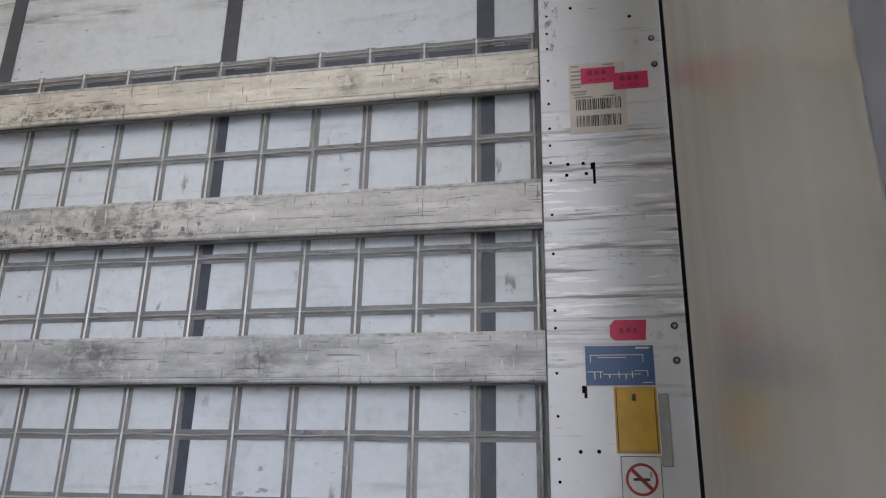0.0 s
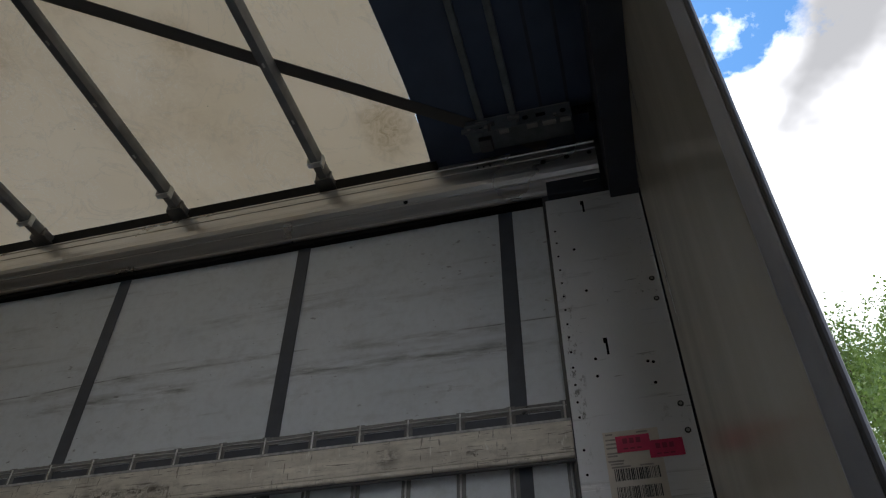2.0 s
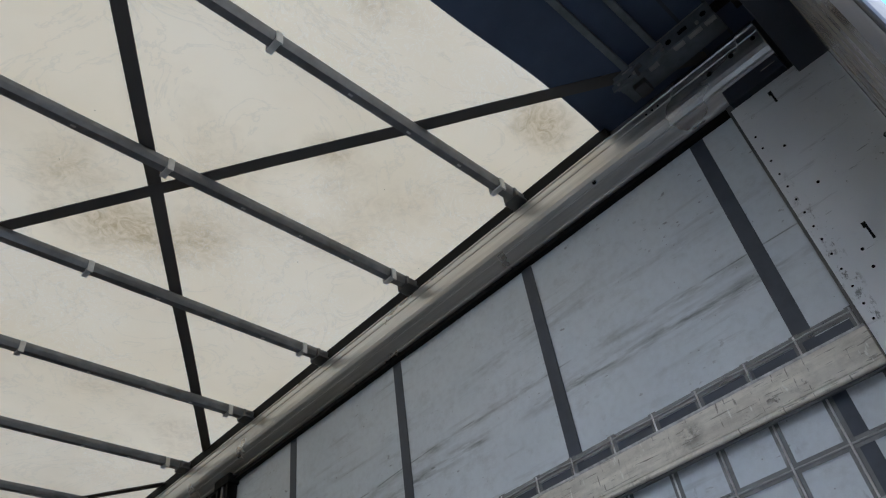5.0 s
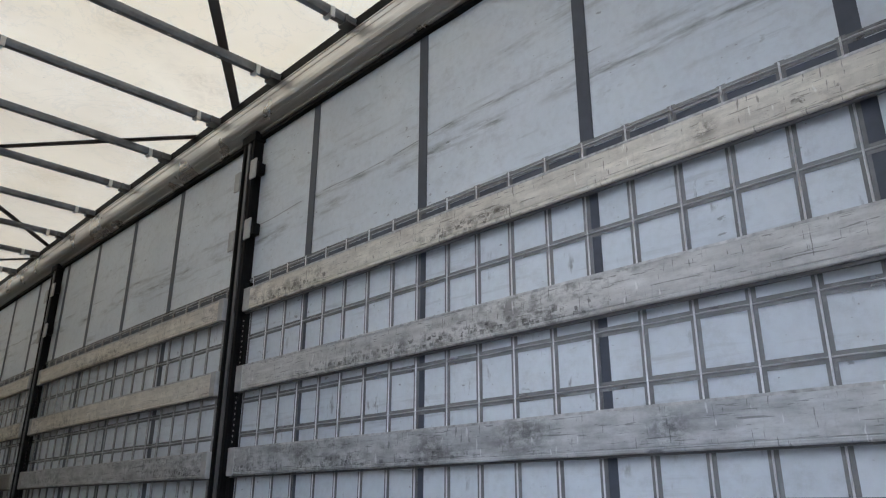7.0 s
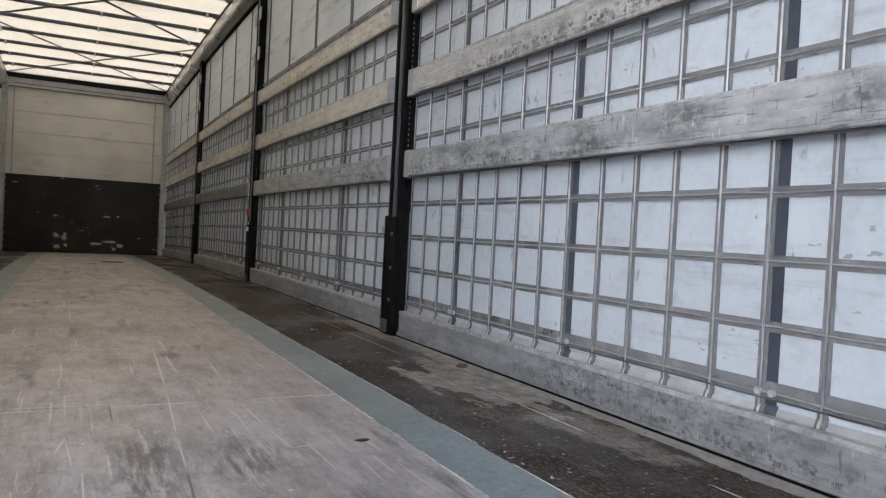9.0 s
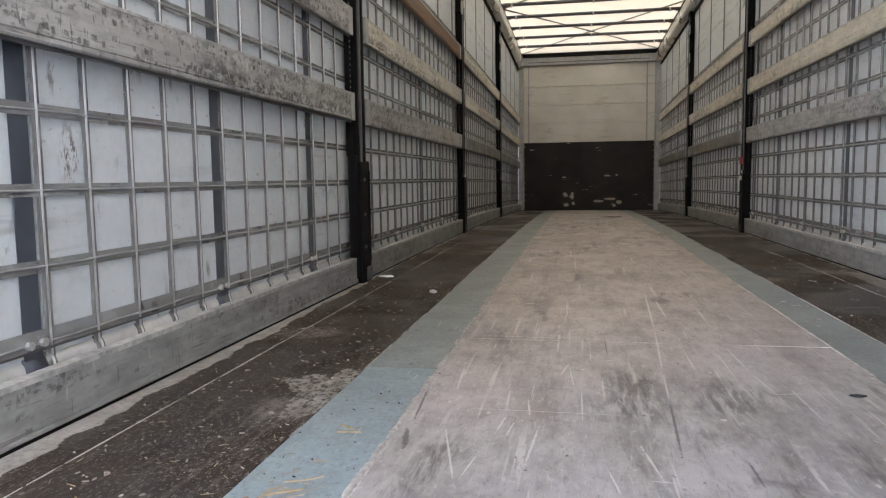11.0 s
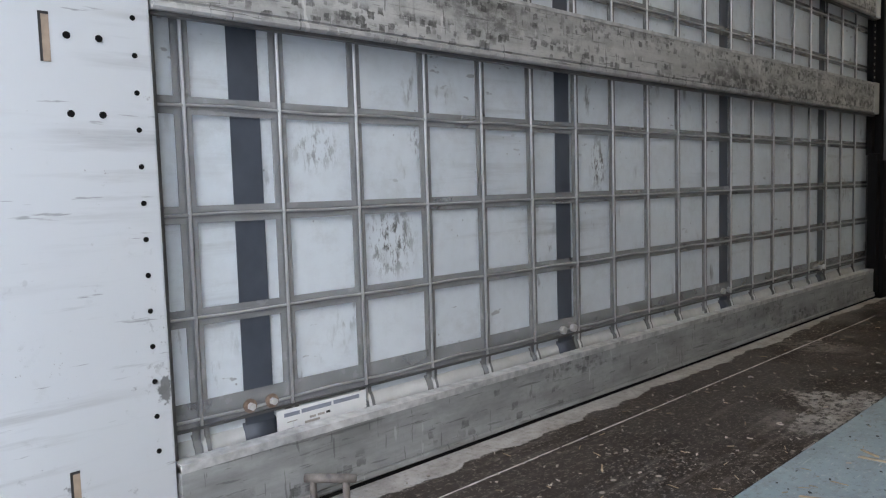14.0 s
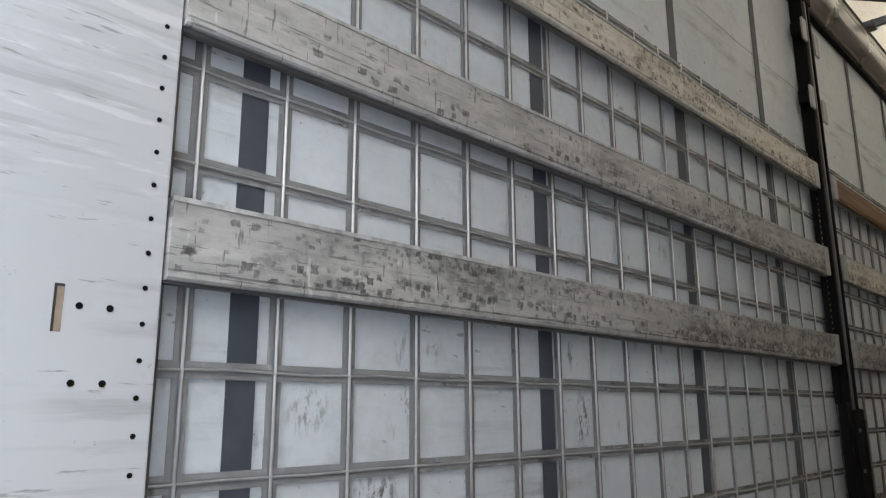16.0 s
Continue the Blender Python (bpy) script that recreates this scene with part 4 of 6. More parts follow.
floor_row(-0.556, 0.544, SHEETS, [M_CENTRE], "floor_board", "scratched brown-grey floor board")
for s, _ in SIDES:
    a, b = (0.544, 0.706) if s > 0 else (-0.752, -0.556)
    floor_row(a, b, [-0.05, 2.015, 4.45, 6.9, 9.3, 11.7, END], [M_BLUE if s < 0 else M_TEAL, M_GREEN], "painted_stripe", "blue-green painted floor stripe")
    a, b = (0.706, 1.05) if s > 0 else (-1.105, -0.752)
    floor_row(a, b, [-0.05, 3.1, 6.2, 9.4, END], [M_SIDE], "side_board", "dark dirty floor board")
    a, b = (1.05, 1.27) if s > 0 else (-1.27, -1.105)
    floor_row(a, b, [-0.05, 3.1, 6.2, 9.4, END], [M_SIDE], "edge_board", "dark floor board, dusty along the wall")

# pale dust that fills the joints, broken here and there
rng = random.Random(5)


def dusty_joint(x, y0, y1, wide, parent, gap):
    """A crumbly ridge of dust with an uneven outline, missing in places."""
    bm = bmesh.new()
    y = y0
    while y < y1:
        ln = rng.uniform(0.04, 0.4)
        ys = steps(y, min(y + ln, y1), 0.012 if y < 4 else 0.05)
        rows = []
        for k, v in enumerate(ys):
            taper = min(1.0, k * 0.5, (len(ys) - 1 - k) * 0.5) * 0.9 + 0.1
            a, b = (wide * 0.5 * taper * rng.uniform(0.15, 1.25) for _ in range(2))
            rows.append([bm.verts.new((x - a, v, 0.0003)), bm.verts.new((x - a * 0.3, v, 0.0022)), bm.verts.new((x + b * 0.3, v, 0.0022)), bm.verts.new((x + b, v, 0.0003))])
        for p, q in zip(rows, rows[1:]):
            for i in range(3):
                bm.faces.new((p[i], p[i + 1], q[i + 1], q[i]))
        y += ln + rng.choice((0.0, 0.01, 0.04, 0.15)) * gap
    bmesh.ops.recalc_face_normals(bm, faces=bm.faces)
    return part("joint_dust", bm, M_SEAL, parent, "pale dust packed in a floor joint")


for x, wide, gap in ((-0.556, 0.017, 0.6), (0.544, 0.013, 0.5), (-1.105, 0.0036, 0.8), (1.05, 0.003, 3.0), (-0.752, 0.006, 3.0), (0.706, 0.005, 4.0)):
    dusty_joint(x, 0.3, 13.9, wide, floor, gap)
bm = bmesh.new()
for y in SHEETS[1:-1]:
    x = -0.55
    while x < 0.49:
        ln = rng.uniform(0.1, 0.5)
        box(bm, x, min(0.54, x + ln), y - 0.0018, y + 0.0018, -0.003, 0.0012)
        x += ln + rng.uniform(0.0, 0.35)
part("joint_dust", bm, M_SEAL, floor, "pale dust packed in a floor joint")

# ---- front wall ----
bm = bmesh.new()
box(bm, -1.35, 1.35, END + 0.02, END + 0.08, -0.2, 3.0)
front = part("wall_front", bm, M_BULK)
tagged(front, "front wall with cream boards above a black kick plate", "wall", kind="structure")
for z0, z1 in ((1.272, 1.62), (1.622, 1.955), (1.957, 2.30), (2.302, 2.69)):
    quick("wall_board", (-1.19, 1.19, END, END + 0.025, z0 + 0.002, z1 - 0.002), M_BULK, front, "stained cream wall board", 0.003)
quick("kick_plate", (-1.185, 1.185, END - 0.012, END + 0.02, 0.0, 1.27), M_KICK, front, "black scraped kick plate", 0.003)
for x in (-1.1, 1.05):
    quick("edge_trim", (x - 0.012, x + 0.012, END - 0.010, END + 0.004, 1.275, 2.68), M_GREYCAP, front, "", 0.002)
quick("header", (-1.25, 1.25, END - 0.05, END + 0.05, 2.692, 2.835), M_GREYCAP, front, "grey header beam", 0.006)
quick("header_groove", (-1.1, 1.1, END - 0.054, END - 0.04, 2.735, 2.75), M_DARKSTEEL, front)
quick("roof_seal", (-1.25, 1.25, END - 0.09, END + 0.05, 2.84, 2.90), M_RUBBER, front, "black rubber roof seal", 0.006)
for s, side in SIDES:
    a, b = mirrored(s, 1.188, 1.262)
    quick("corner_post", (a, b, END - 0.03, END + 0.03, -0.02, 2.69), M_GREYCAP, front, "pale grey corner post", 0.006)
    quick("corner_plate", (*mirrored(s, 1.20, 1.28), END - 0.10, END - 0.032, 0.0, 2.68), M_GREYCAP, front, "", 0.004)
bm = bmesh.new()
for k in range(11):
    for x in (-1.17, 1.17):
        rod(bm, (x, END - 0.015, 0.08 + 0.112 * k), (x, END - 0.010, 0.08 + 0.112 * k), 0.008, 8)
tagged(part("rivet_row", bm, M_ZINC, front), kind="stuff")

# ---- side curtains ----
ROWS = (0.178, 0.337, 0.4955, 0.661, 0.825, 0.986, 1.148, 1.310, 1.470, 1.630, 1.783)


def wave(y, z, s):
    return 0.0035 * noise.noise(Vector((s * 3.0, y * 1.6, z * 1.3))) + 0.0015 * noise.noise(Vector((s * 7.0, y * 5.0, z * 4.0)))


def curtain(s, side, first_rod, tapes):
    ys, zs = steps(0.40, END + 0.018, 0.11), steps(0.08, 2.70, 0.11)
    bm = bmesh.new()
    grid = [[bm.verts.new((s * (1.2965 + wave(y, z, s)), y, z)) for z in zs] for y in ys]
    for p, q in zip(grid, grid[1:]):
        for i in range(len(zs) - 1):
            bm.faces.new((p[i], q[i], q[i + 1], p[i + 1]) if s < 0 else (p[i], p[i + 1], q[i + 1], q[i]))
    cloth = part("side_curtain", bm, M_CURTAIN, smooth=True)
    tagged(cloth, "pale grey tarpaulin side curtain with welded steel mesh, scuffed", "curtain", "side curtains")
    # mesh of welded strips with a steel rod in each
    v_strip = mesh_of(box(bmesh.new(), -0.001, 0.001, -0.0138, 0.0138, 0.10, 1.80, 0.0006), "mesh_strip", M_STRIP, bend=False)
    v_narrow = mesh_of(box(bmesh.new(), -0.001, 0.001, -0.0125, 0.0125, 0.10, 1.79), "mesh_strip", M_STRIP, bend=False)
    v_rod = mesh_of(rod(bmesh.new(), (0, 0, 0.075), (0, 0, 1.795), 0.0030, 6), "mesh_rod", M_ROD, True, False)
    # dark strip behind each rod, drawn as the shadow line beside it
    v_shade = mesh_of(box(bmesh.new(), -0.0008, 0.0008, -0.0058, 0.0036, 0.09, 1.798), "mesh_rod_shade", M_RODSHADE, bend=False)
    v_far_rod = mesh_of(rod(bmesh.new(), (0, 0, 0.075), (0, 0, 1.795), 0.0038, 6), "mesh_rod", M_FARROD, True, False)
    places = [first_rod + 0.1613 * k for k in range(20)] + [y for a, b in BAYS[1:] for y in steps(a + 0.06, b - 0.06, 0.1625)]
    for k, y in enumerate(places):
        dy = 0.003 * math.sin(k * 2.4)
        # far rods get a darker copy of the colour, for the dimmer light there
        if y > 3.6:
            piece("mesh_strip", v_narrow, cloth, (s * 1.2905, y + dy, 0))
            piece("mesh_rod", v_far_rod, cloth, (s * 1.2865, y + dy + 0.002, 0))
            continue
        piece("mesh_strip", v_strip, cloth, (s * 1.2905, y + dy, 0))
        piece("mesh_rod_shade", v_shade, cloth, (s * 1.2893, y + dy + 0.001, 0))
        piece("mesh_rod", v_rod, cloth, (s * 1.2880, y + dy + 0.001, 0))
    for i, z in enumerate(ROWS):
        h = 0.028 if i == 0 else 0.0135
        part("mesh_strip", bar(bmesh.new(), rect(*mirrored(s, 1.2893, 1.2913), z - (0.0145 if i == 0 else h), z + h), steps(0.42, END - 0.06, 0.8)), M_STRIP, cloth)
        bm = bmesh.new()
        stations = steps(0.42, END - 0.06, 0.163)
        ring = [(0.0026 * math.cos(t * math.pi / 3), 0.0026 * math.sin(t * math.pi / 3)) for t in range(6)]
        rings = [[bm.verts.new((s * 1.2884 + x, yy, z + dz + 0.0022 * math.sin(yy * 19.0 + i))) for x, dz in ring] for yy in stations]
        for p, q in zip(rings, rings[1:]):
            for j in range(6):
                bm.faces.new((p[j], p[(j + 1) % 6], q[(j + 1) % 6], q[j]))
        bmesh.ops.recalc_face_normals(bm, faces=bm.faces)
        part("mesh_rod", bm, M_CROSSROD, cloth, smooth=True)
        # the same shadow line, as a dark strip along the cross rod
        part("mesh_rod_shade", bar(bmesh.new(), rect(*mirrored(s, 1.2884, 1.2892), z - 0.0052, z + 0.0045), steps(0.42, END - 0.06, 0.8)), M_RODSHADE, cloth)
    # a second rod pair along the hem
    part("mesh_rod", bar(bmesh.new(), rect(*mirrored(s, 1.284, 1.2885), 0.1625, 0.167), steps(0.42, END - 0.06, 0.8)), M_DARKSTEEL, cloth)
    part("black_band", bar(bmesh.new(), rect(*mirrored(s, 1.2925, 1.2945), 1.712, 1.768), steps(0.42, END - 0.06, 0.8)), M_TAPE, cloth, "black band along the top of the mesh")
    tape = mesh_of(box(bmesh.new(), -0.001, 0.001, -0.0265, 0.0265, 0.09, 2.70, 0.0006), "black_tape", M_TAPE, bend=False)
    buckle = mesh_of(box(bmesh.new(), -0.004, 0.004, -0.024, 0.024, -0.012, 0.012, 0.002), "tape_end", M_DARKSTEEL, bend=False)
    nut = disc_mesh("rivet", 0.0095, M_ZINC, 0.010, 8)
    rusty = disc_mesh("rivet", 0.0062, M_CLIP, 0.012, 6)
    washer = disc_mesh("washer", 0.0118, M_RUST, 0.004, 14)
    wrap = mesh_of(rod(bmesh.new(), (0, -0.03, 0), (0, 0.03, 0), 0.0430, 14), "hem_band", M_TAPE, True, False)
    for k, y in enumerate(tapes):
        piece("black_tape", tape, cloth, (s * 1.2935, y, 0))
        piece("tape_end", buckle, cloth, (s * 1.289, y, 2.662))
        for d in (-0.02, 0.02):
            piece("rivet", rusty if s < 0 and k == 0 else nut, cloth, (s * 1.283, y + d, 0.180))
            if s < 0 and k == 0:
                piece("washer", washer, cloth, (s * 1.2872, y + d, 0.180))
        piece("hem_band", wrap, cloth, (s * 1.3262, y, 0.121))
    # strips and rods wrapped over the hem tube
    def wrap_mesh(name, r, half, mat):
        bm = bmesh.new()
        arc = [radians(56 - 12.5 * k) for k in range(9)]
        row = [[bm.verts.new((-s * q * math.cos(t), y, q * math.sin(t))) for y in (-half, half) for q in (r, r - 0.002)] for t in arc]
        for p, q in zip(row, row[1:]):
            for i, j in ((0, 2), (2, 3), (3, 1), (1, 0)):
                bm.faces.new((p[i], p[j], q[j], q[i]))
        bmesh.ops.recalc_face_normals(bm, faces=bm.faces)
        return mesh_of(bm, name, mat, bend=False)

    w_strip, w_rod = wrap_mesh("strip_wrap", 0.0440, 0.0138, M_STRIP), wrap_mesh("rod_wrap", 0.0465, 0.0030, M_ROD)
    for y in places[:20]:
        piece("strip_wrap", w_strip, cloth, (s * 1.3262, y, 0.121))
        piece("rod_wrap", w_rod, cloth, (s * 1.3262, y + 0.002, 0.121))
    for a, b in BAYS:
        bm = bmesh.new()
        rings = []
        for yy in steps(a - 0.02, b + 0.02, 0.163):
            r = 0.0405 + 0.0015 * math.sin(yy * 8.0)
            rings.append([bm.verts.new((s * 1.3262 + r * math.cos(t * math.pi / 7), yy, 0.121 + r * math.sin(t * math.pi / 7))) for t in range(14)])
        for p, q in zip(rings, rings[1:]):
            for j in range(14):
                bm.faces.new((p[j], p[(j + 1) % 14], q[(j + 1) % 14], q[j]))
        bm.faces.new(rings[0][::-1]), bm.faces.new(rings[-1])
        bmesh.ops.recalc_face_normals(bm, faces=bm.faces)
        part("hem_tube", bm, M_HEM, cloth, "white tarpaulin hem rolled on a tube", smooth=True)
    return cloth


FAR_TAPES = (7.50, 8.27, 9.04, 9.88, 10.95, 11.70, 12.48, 13.25)
curtain(1, "right", 0.468, (0.606, 1.421, 2.230, 3.045, 4.58, 5.33, 6.03, 6.74) + FAR_TAPES)
curtain(-1, "left", 0.507, (0.611, 1.432, 2.246, 3.046, 4.50, 5.26, 6.02, 6.70) + FAR_TAPES)

# outer edge of the floor frame, below the curtains
for s, side in SIDES:
    bm = bmesh.new()
    bar(bm, rect(*mirrored(s, 1.272, 1.36), -0.22, 0.072), steps(-0.05, END + 0.05))
    tagged(part("trim_%s" % side, bm, M_DARKSTEEL), "dark steel edge rail below the curtain", "rail", kind="structure")

# ---- side slats ----
Z_SLATS = ((0.787, 0.911), (1.193, 1.316), (1.595, 1.711))


def slat(s, a, b, z0, z1, mat, label, bottom=False, tilt=0.0):
    f = 1.24
    outline = [(f + 0.004, z0), (f, z0 + 0.004), (f, z0 + 0.011), (f + 0.003, z0 + 0.0125), (f + 0.003, z0 + 0.0145), (f, z0 + 0.016),
               (f, z1 - 0.004), (f + 0.004, z1), (f + 0.028, z1), (f + 0.028, z0)]
    bm = bmesh.new()
    bar(bm, [(s * x, z) for x, z in outline], steps(a, b, 0.5))
    for v in bm.verts:
        v.co.z += tilt * (v.co.y - a) + 0.0012 * noise.noise(Vector((v.co.y * 2.0, z0 * 9, s)))
        v.co.x += 0.0015 * noise.noise(Vector((v.co.y * 1.1, z0 * 5, s * 2)))
    ob = part("bottom_board" if bottom else "load_rail", bm, mat)
    tagged(ob, label, "bottom board" if bottom else "load rail", "bottom boards" if bottom else "load rails")
    if bottom:
        part("top_lip", bar(bmesh.new(), rect(*mirrored(s, 1.2385, 1.2685), z1 - 0.009, z1 + 0.004), steps(a, b, 0.5)), M_LIP, ob, "pale worn top lip")
    if not bottom:
        bm = bar(bmesh.new(), rect(*mirrored(s, f - 0.0022, f + 0.010), z1 - 0.0065, z1 + 0.0012), steps(a, b, 0.5))
        for v in bm.verts:
            v.co.z += tilt * (v.co.y - a) + 0.0012 * noise.noise(Vector((v.co.y * 2.0, z0 * 9, s)))
        part("top_edge", bm, M_LIP, ob, "pale upper edge")
        # the shadow below the rail, put in as a dark recessed strip
        part("flange_shade", bar(bmesh.new(), rect(*mirrored(s, 1.252, 1.266), z0 - 0.008 + tilt * (b - a) / 2, z0 + 0.002), steps(a, b, 0.5)), M_DARKSTEEL, ob, "dark lower strip that draws the shadow under the rail")
        for e0, e1 in ((b - 0.055, b + 0.004),) + (((a - 0.004, a + 0.05),) if a > 1 else ()):
            quick("end_cap", (*mirrored(s, 1.2365, 1.27), e0, e1, z0 - 0.003 + tilt * (e0 - a), z1 + 0.003 + tilt * (e0 - a)), M_GREYCAP, ob, "grey end cap", 0.002)
    return ob


for s, side in SIDES:
    for k, (a, b) in enumerate(BAYS):
        for j, (z0, z1) in enumerate(Z_SLATS):
            mat, tone = ((M_SLAT_CLOUD if s > 0 else M_SLAT_WORN, "grey"), (M_SLAT if s > 0 else M_SLAT_WORN, "grey"), (M_SLAT_PALE, "pale"))[j]
            if k and j == 1:
                mat, tone = M_SLAT_PALE, "pale"
            label = "%s worn aluminium load rail with dark knocks" % tone
            if s < 0 and k == 1 and j == 2:
                mat, label = M_WOOD, "brown bare wooden load rail between two posts"
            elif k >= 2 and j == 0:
                mat, label = M_SLAT_DARK, "dark aluminium load rail with knocks"
            slat(s, a, b, z0, z1, mat, label, tilt=(0.002, -0.001, 0.0015)[j] * (1 if k == 0 else -0.5))
        slat(s, a, b, 0.008, 0.127, M_BOTTOM, "grey aluminium bottom board standing on the floor edge", True)
        # shadow gap under the bottom board, put in as a black strip
        if k == 0:
            tagged(part("gap_shade_%s" % side, bar(bmesh.new(), rect(*mirrored(s, 1.245, 1.268), -0.001, 0.007), steps(a, END - 0.1)), M_RUBBER), "black strip that draws the shadow gap under the bottom boards", "seal", kind="structure")

# ---- posts ----
def post(s, y, first):
    root = new("side_post")
    root.matrix_basis = pose(0, 0, camber(y))
    tagged(root, "black steel curtain post with a thicker foot" if first else "black steel curtain post", "post", "side posts")

    def add(name, x0, x1, y0, y1, z0, z1, mat, label="", bevel=0.003):
        bm = bmesh.new()
        box(bm, *mirrored(s, x0, x1), y + y0, y + y1, z0, z1, bevel)
        ob = new(name, mesh_of(bm, name, mat, bend=False))
        ob.parent = root
        return tagged(ob, label)

    add("column", 1.247, 1.295, -0.062, 0.062, 0.0, 2.66, M_BLACK)
    for d in (-0.05, 0.0, 0.05):
        add("rib", 1.236, 1.249, d - 0.011, d + 0.011, 0.55, 2.64, M_BLACK if d else M_DARKSTEEL)
    for d0, d1 in ((-0.105, -0.066), (0.066, 0.105)):
        add("slat_pocket", 1.262, 1.285, d0, d1, 0.62, 1.76, M_BLACK, "", 0.002)
    dot = disc_mesh("pocket_hole", 0.005, M_STEEL, 0.002, 8)
    for d in (-0.086, 0.086):
        for k in range(9):
            o = new("pocket_hole", dot)
            o.matrix_basis = pose(s * 1.2612, y + d, 0.95 + 0.027 * k)
            o.parent = root
            o = new("pocket_hole", dot)
            o.matrix_basis = pose(s * 1.2612, y + d, 1.34 + 0.027 * k)
            o.parent = root
    if first:
        add("foot_sleeve", 1.218, 1.262, -0.082, 0.060, 0.0, 0.595, M_BLACK, "black foot sleeve", 0.005)
        add("side_plate", 1.232, 1.27, -0.128, -0.086, 0.03, 0.625, M_BLACK, "", 0.004)
        add("side_plate", 1.232, 1.27, 0.064, 0.098, 0.03, 0.60, M_BLACK, "", 0.004)
        add("foot_block", 1.205, 1.22, -0.03, 0.035, 0.012, 0.075, M_DARKSTEEL, "", 0.004)
        add("lock_bar", 1.212, 1.22, 0.03, 0.045, 0.10, 0.55, M_BLACK, "", 0.002)
        for z in (0.17, 0.33, 0.5):
            add("bolt_head", 1.211, 1.219, -0.052, -0.036, z, z + 0.016, M_DARKSTEEL, "", 0.003)
    else:
        add("foot_sleeve", 1.226, 1.262, -0.068, 0.068, 0.0, 0.52, M_BLACK, "black foot sleeve", 0.004)
        add("foot_block", 1.212, 1.227, -0.025, 0.03, 0.01, 0.07, M_DARKSTEEL, "", 0.003)
    for z in (2.355, 2.0):
        for d in (-1, 1):
            add("bracket", 1.226, 1.236, min(d * 0.052, d * 0.112), max(d * 0.052, d * 0.112), z - (0.03 if d > 0 else 0), z + 0.115 - (0.03 if d > 0 else 0), M_GREYCAP, "pale grey bracket plate", 0.003)
            add("bracket_arm", 1.236, 1.28, min(d * 0.075, d * 0.13), max(d * 0.075, d * 0.13), z + 0.02, z + 0.085, M_BLACK, "", 0.003)
    add("head_plate", 1.23, 1.30, -0.075, 0.075, 2.60, 2.655, M_BLACK, "", 0.004)
    return root


for s, side in SIDES:
    for k, y in enumerate(POSTS):
        post(s, y, k == 0)

# red catch with a white tag on the second right post
bm = bmesh.new()
box(bm, 1.205, 1.226, 6.90, 6.95, 0.60, 0.665, 0.006)
catch = part("post_catch", bm, M_RED)
tagged(catch, "red plastic catch with a white tag on a post", "catch")
quick("tag", (1.204, 1.222, 6.91, 6.945, 0.46, 0.50), M_WHITE, catch, "white tag", 0.003)
quick("cord", (1.213, 1.217, 6.925, 6.929, 0.49, 0.61), M_INK, catch)

# ---- roof ----
BOWS = [1.320 + 0.677 * k + 0.0022 * max(0, k - 3) ** 2 for k in range(18)]
bm = bmesh.new()
ys = sorted({round(v, 3) for v in steps(0.88, END + 0.05, 0.17) + BOWS})
xs = steps(-1.27, 1.27, 0.21)


def sag(x, y):
    d = min(abs(y - b) for b in BOWS)
    return 2.9175 + 0.010 * min(1.0, d / 0.3) + 0.003 * noise.noise(Vector((x * 2, y * 2.3, 4)))


grid = [[bm.verts.new((x, y, sag(x, y))) for x in xs] for y in ys]
for p, q in zip(grid, grid[1:]):
    for i in range(len(xs) - 1):
        bm.faces.new((p[i], p[i + 1], q[i + 1], q[i]))
roof = part("ceiling", bm, M_ROOF, smooth=True)
tagged(roof, "translucent cream roof tarpaulin with brown water stains", "roof", kind="structure")

bm = bmesh.new()
ysn, xsn = steps(0.12, 0.886, 0.11), steps(-1.28, 1.28, 0.16)
grid = [[bm.verts.new((x, y + 0.012 * math.sin(x * 5.0) * (y > 0.85), 2.910 + 0.004 * noise.noise(Vector((x * 3, y * 4, 1))))) for x in xsn] for y in ysn]
for p, q in zip(grid, grid[1:]):
    for i in range(len(xsn) - 1):
        bm.faces.new((p[i], p[i + 1], q[i + 1], q[i]))
up = bmesh.ops.extrude_face_region(bm, geom=bm.faces[:])
for v in [g for g in up["geom"] if isinstance(g, bmesh.types.BMVert)]:
    v.co.z += 0.003
navy = part("roof_flap", bm, M_NAVY, smooth=False)
tagged(navy, "dark navy tarpaulin at the rear of the roof", "tarpaulin")
for y in (0.30, 0.40):
    quick("seam", (-1.25, 1.25, y, y + 0.012, 2.9045, 2.9065), M_TAPE, navy)

# roof bows with clips
beam = bmesh.new()
prof = [(-0.028, 0.0), (-0.025, -0.012), (-0.015, -0.033), (0.015, -0.033), (0.025, -0.012), (0.028, 0.0), (0.028, 0.006), (-0.028, 0.006)]
ring = [[beam.verts.new((x, y, z)) for y, z in prof] for x in (-1.225, 1.225)]
for i in range(8):
    beam.faces.new((ring[0][i], ring[0][(i + 1) % 8], ring[1][(i + 1) % 8], ring[1][i]))
beam.faces.new(ring[0]), beam.faces.new(ring[1][::-1])
bmesh.ops.recalc_face_normals(beam, faces=beam.faces)
bow_mesh = mesh_of(beam, "roof_bow", M_BOW, bend=False)
clip_mesh = mesh_of(box(box(box(bmesh.new(), -0.012, 0.012, -0.03, 0.03, -0.040, -0.032, 0.002), -0.012, 0.012, 0.026, 0.032, -0.040, 0.006, 0.002),
                        -0.012, 0.012, -0.035, -0.027, -0.055, 0.004, 0.002), "clip", M_CLIP, bend=False)
dot_mesh = mesh_of(box(bmesh.new(), -0.009, 0.009, -0.004, 0.004, -0.0355, -0.032, 0.001), "bow_rivet", M_CLIP, bend=False)
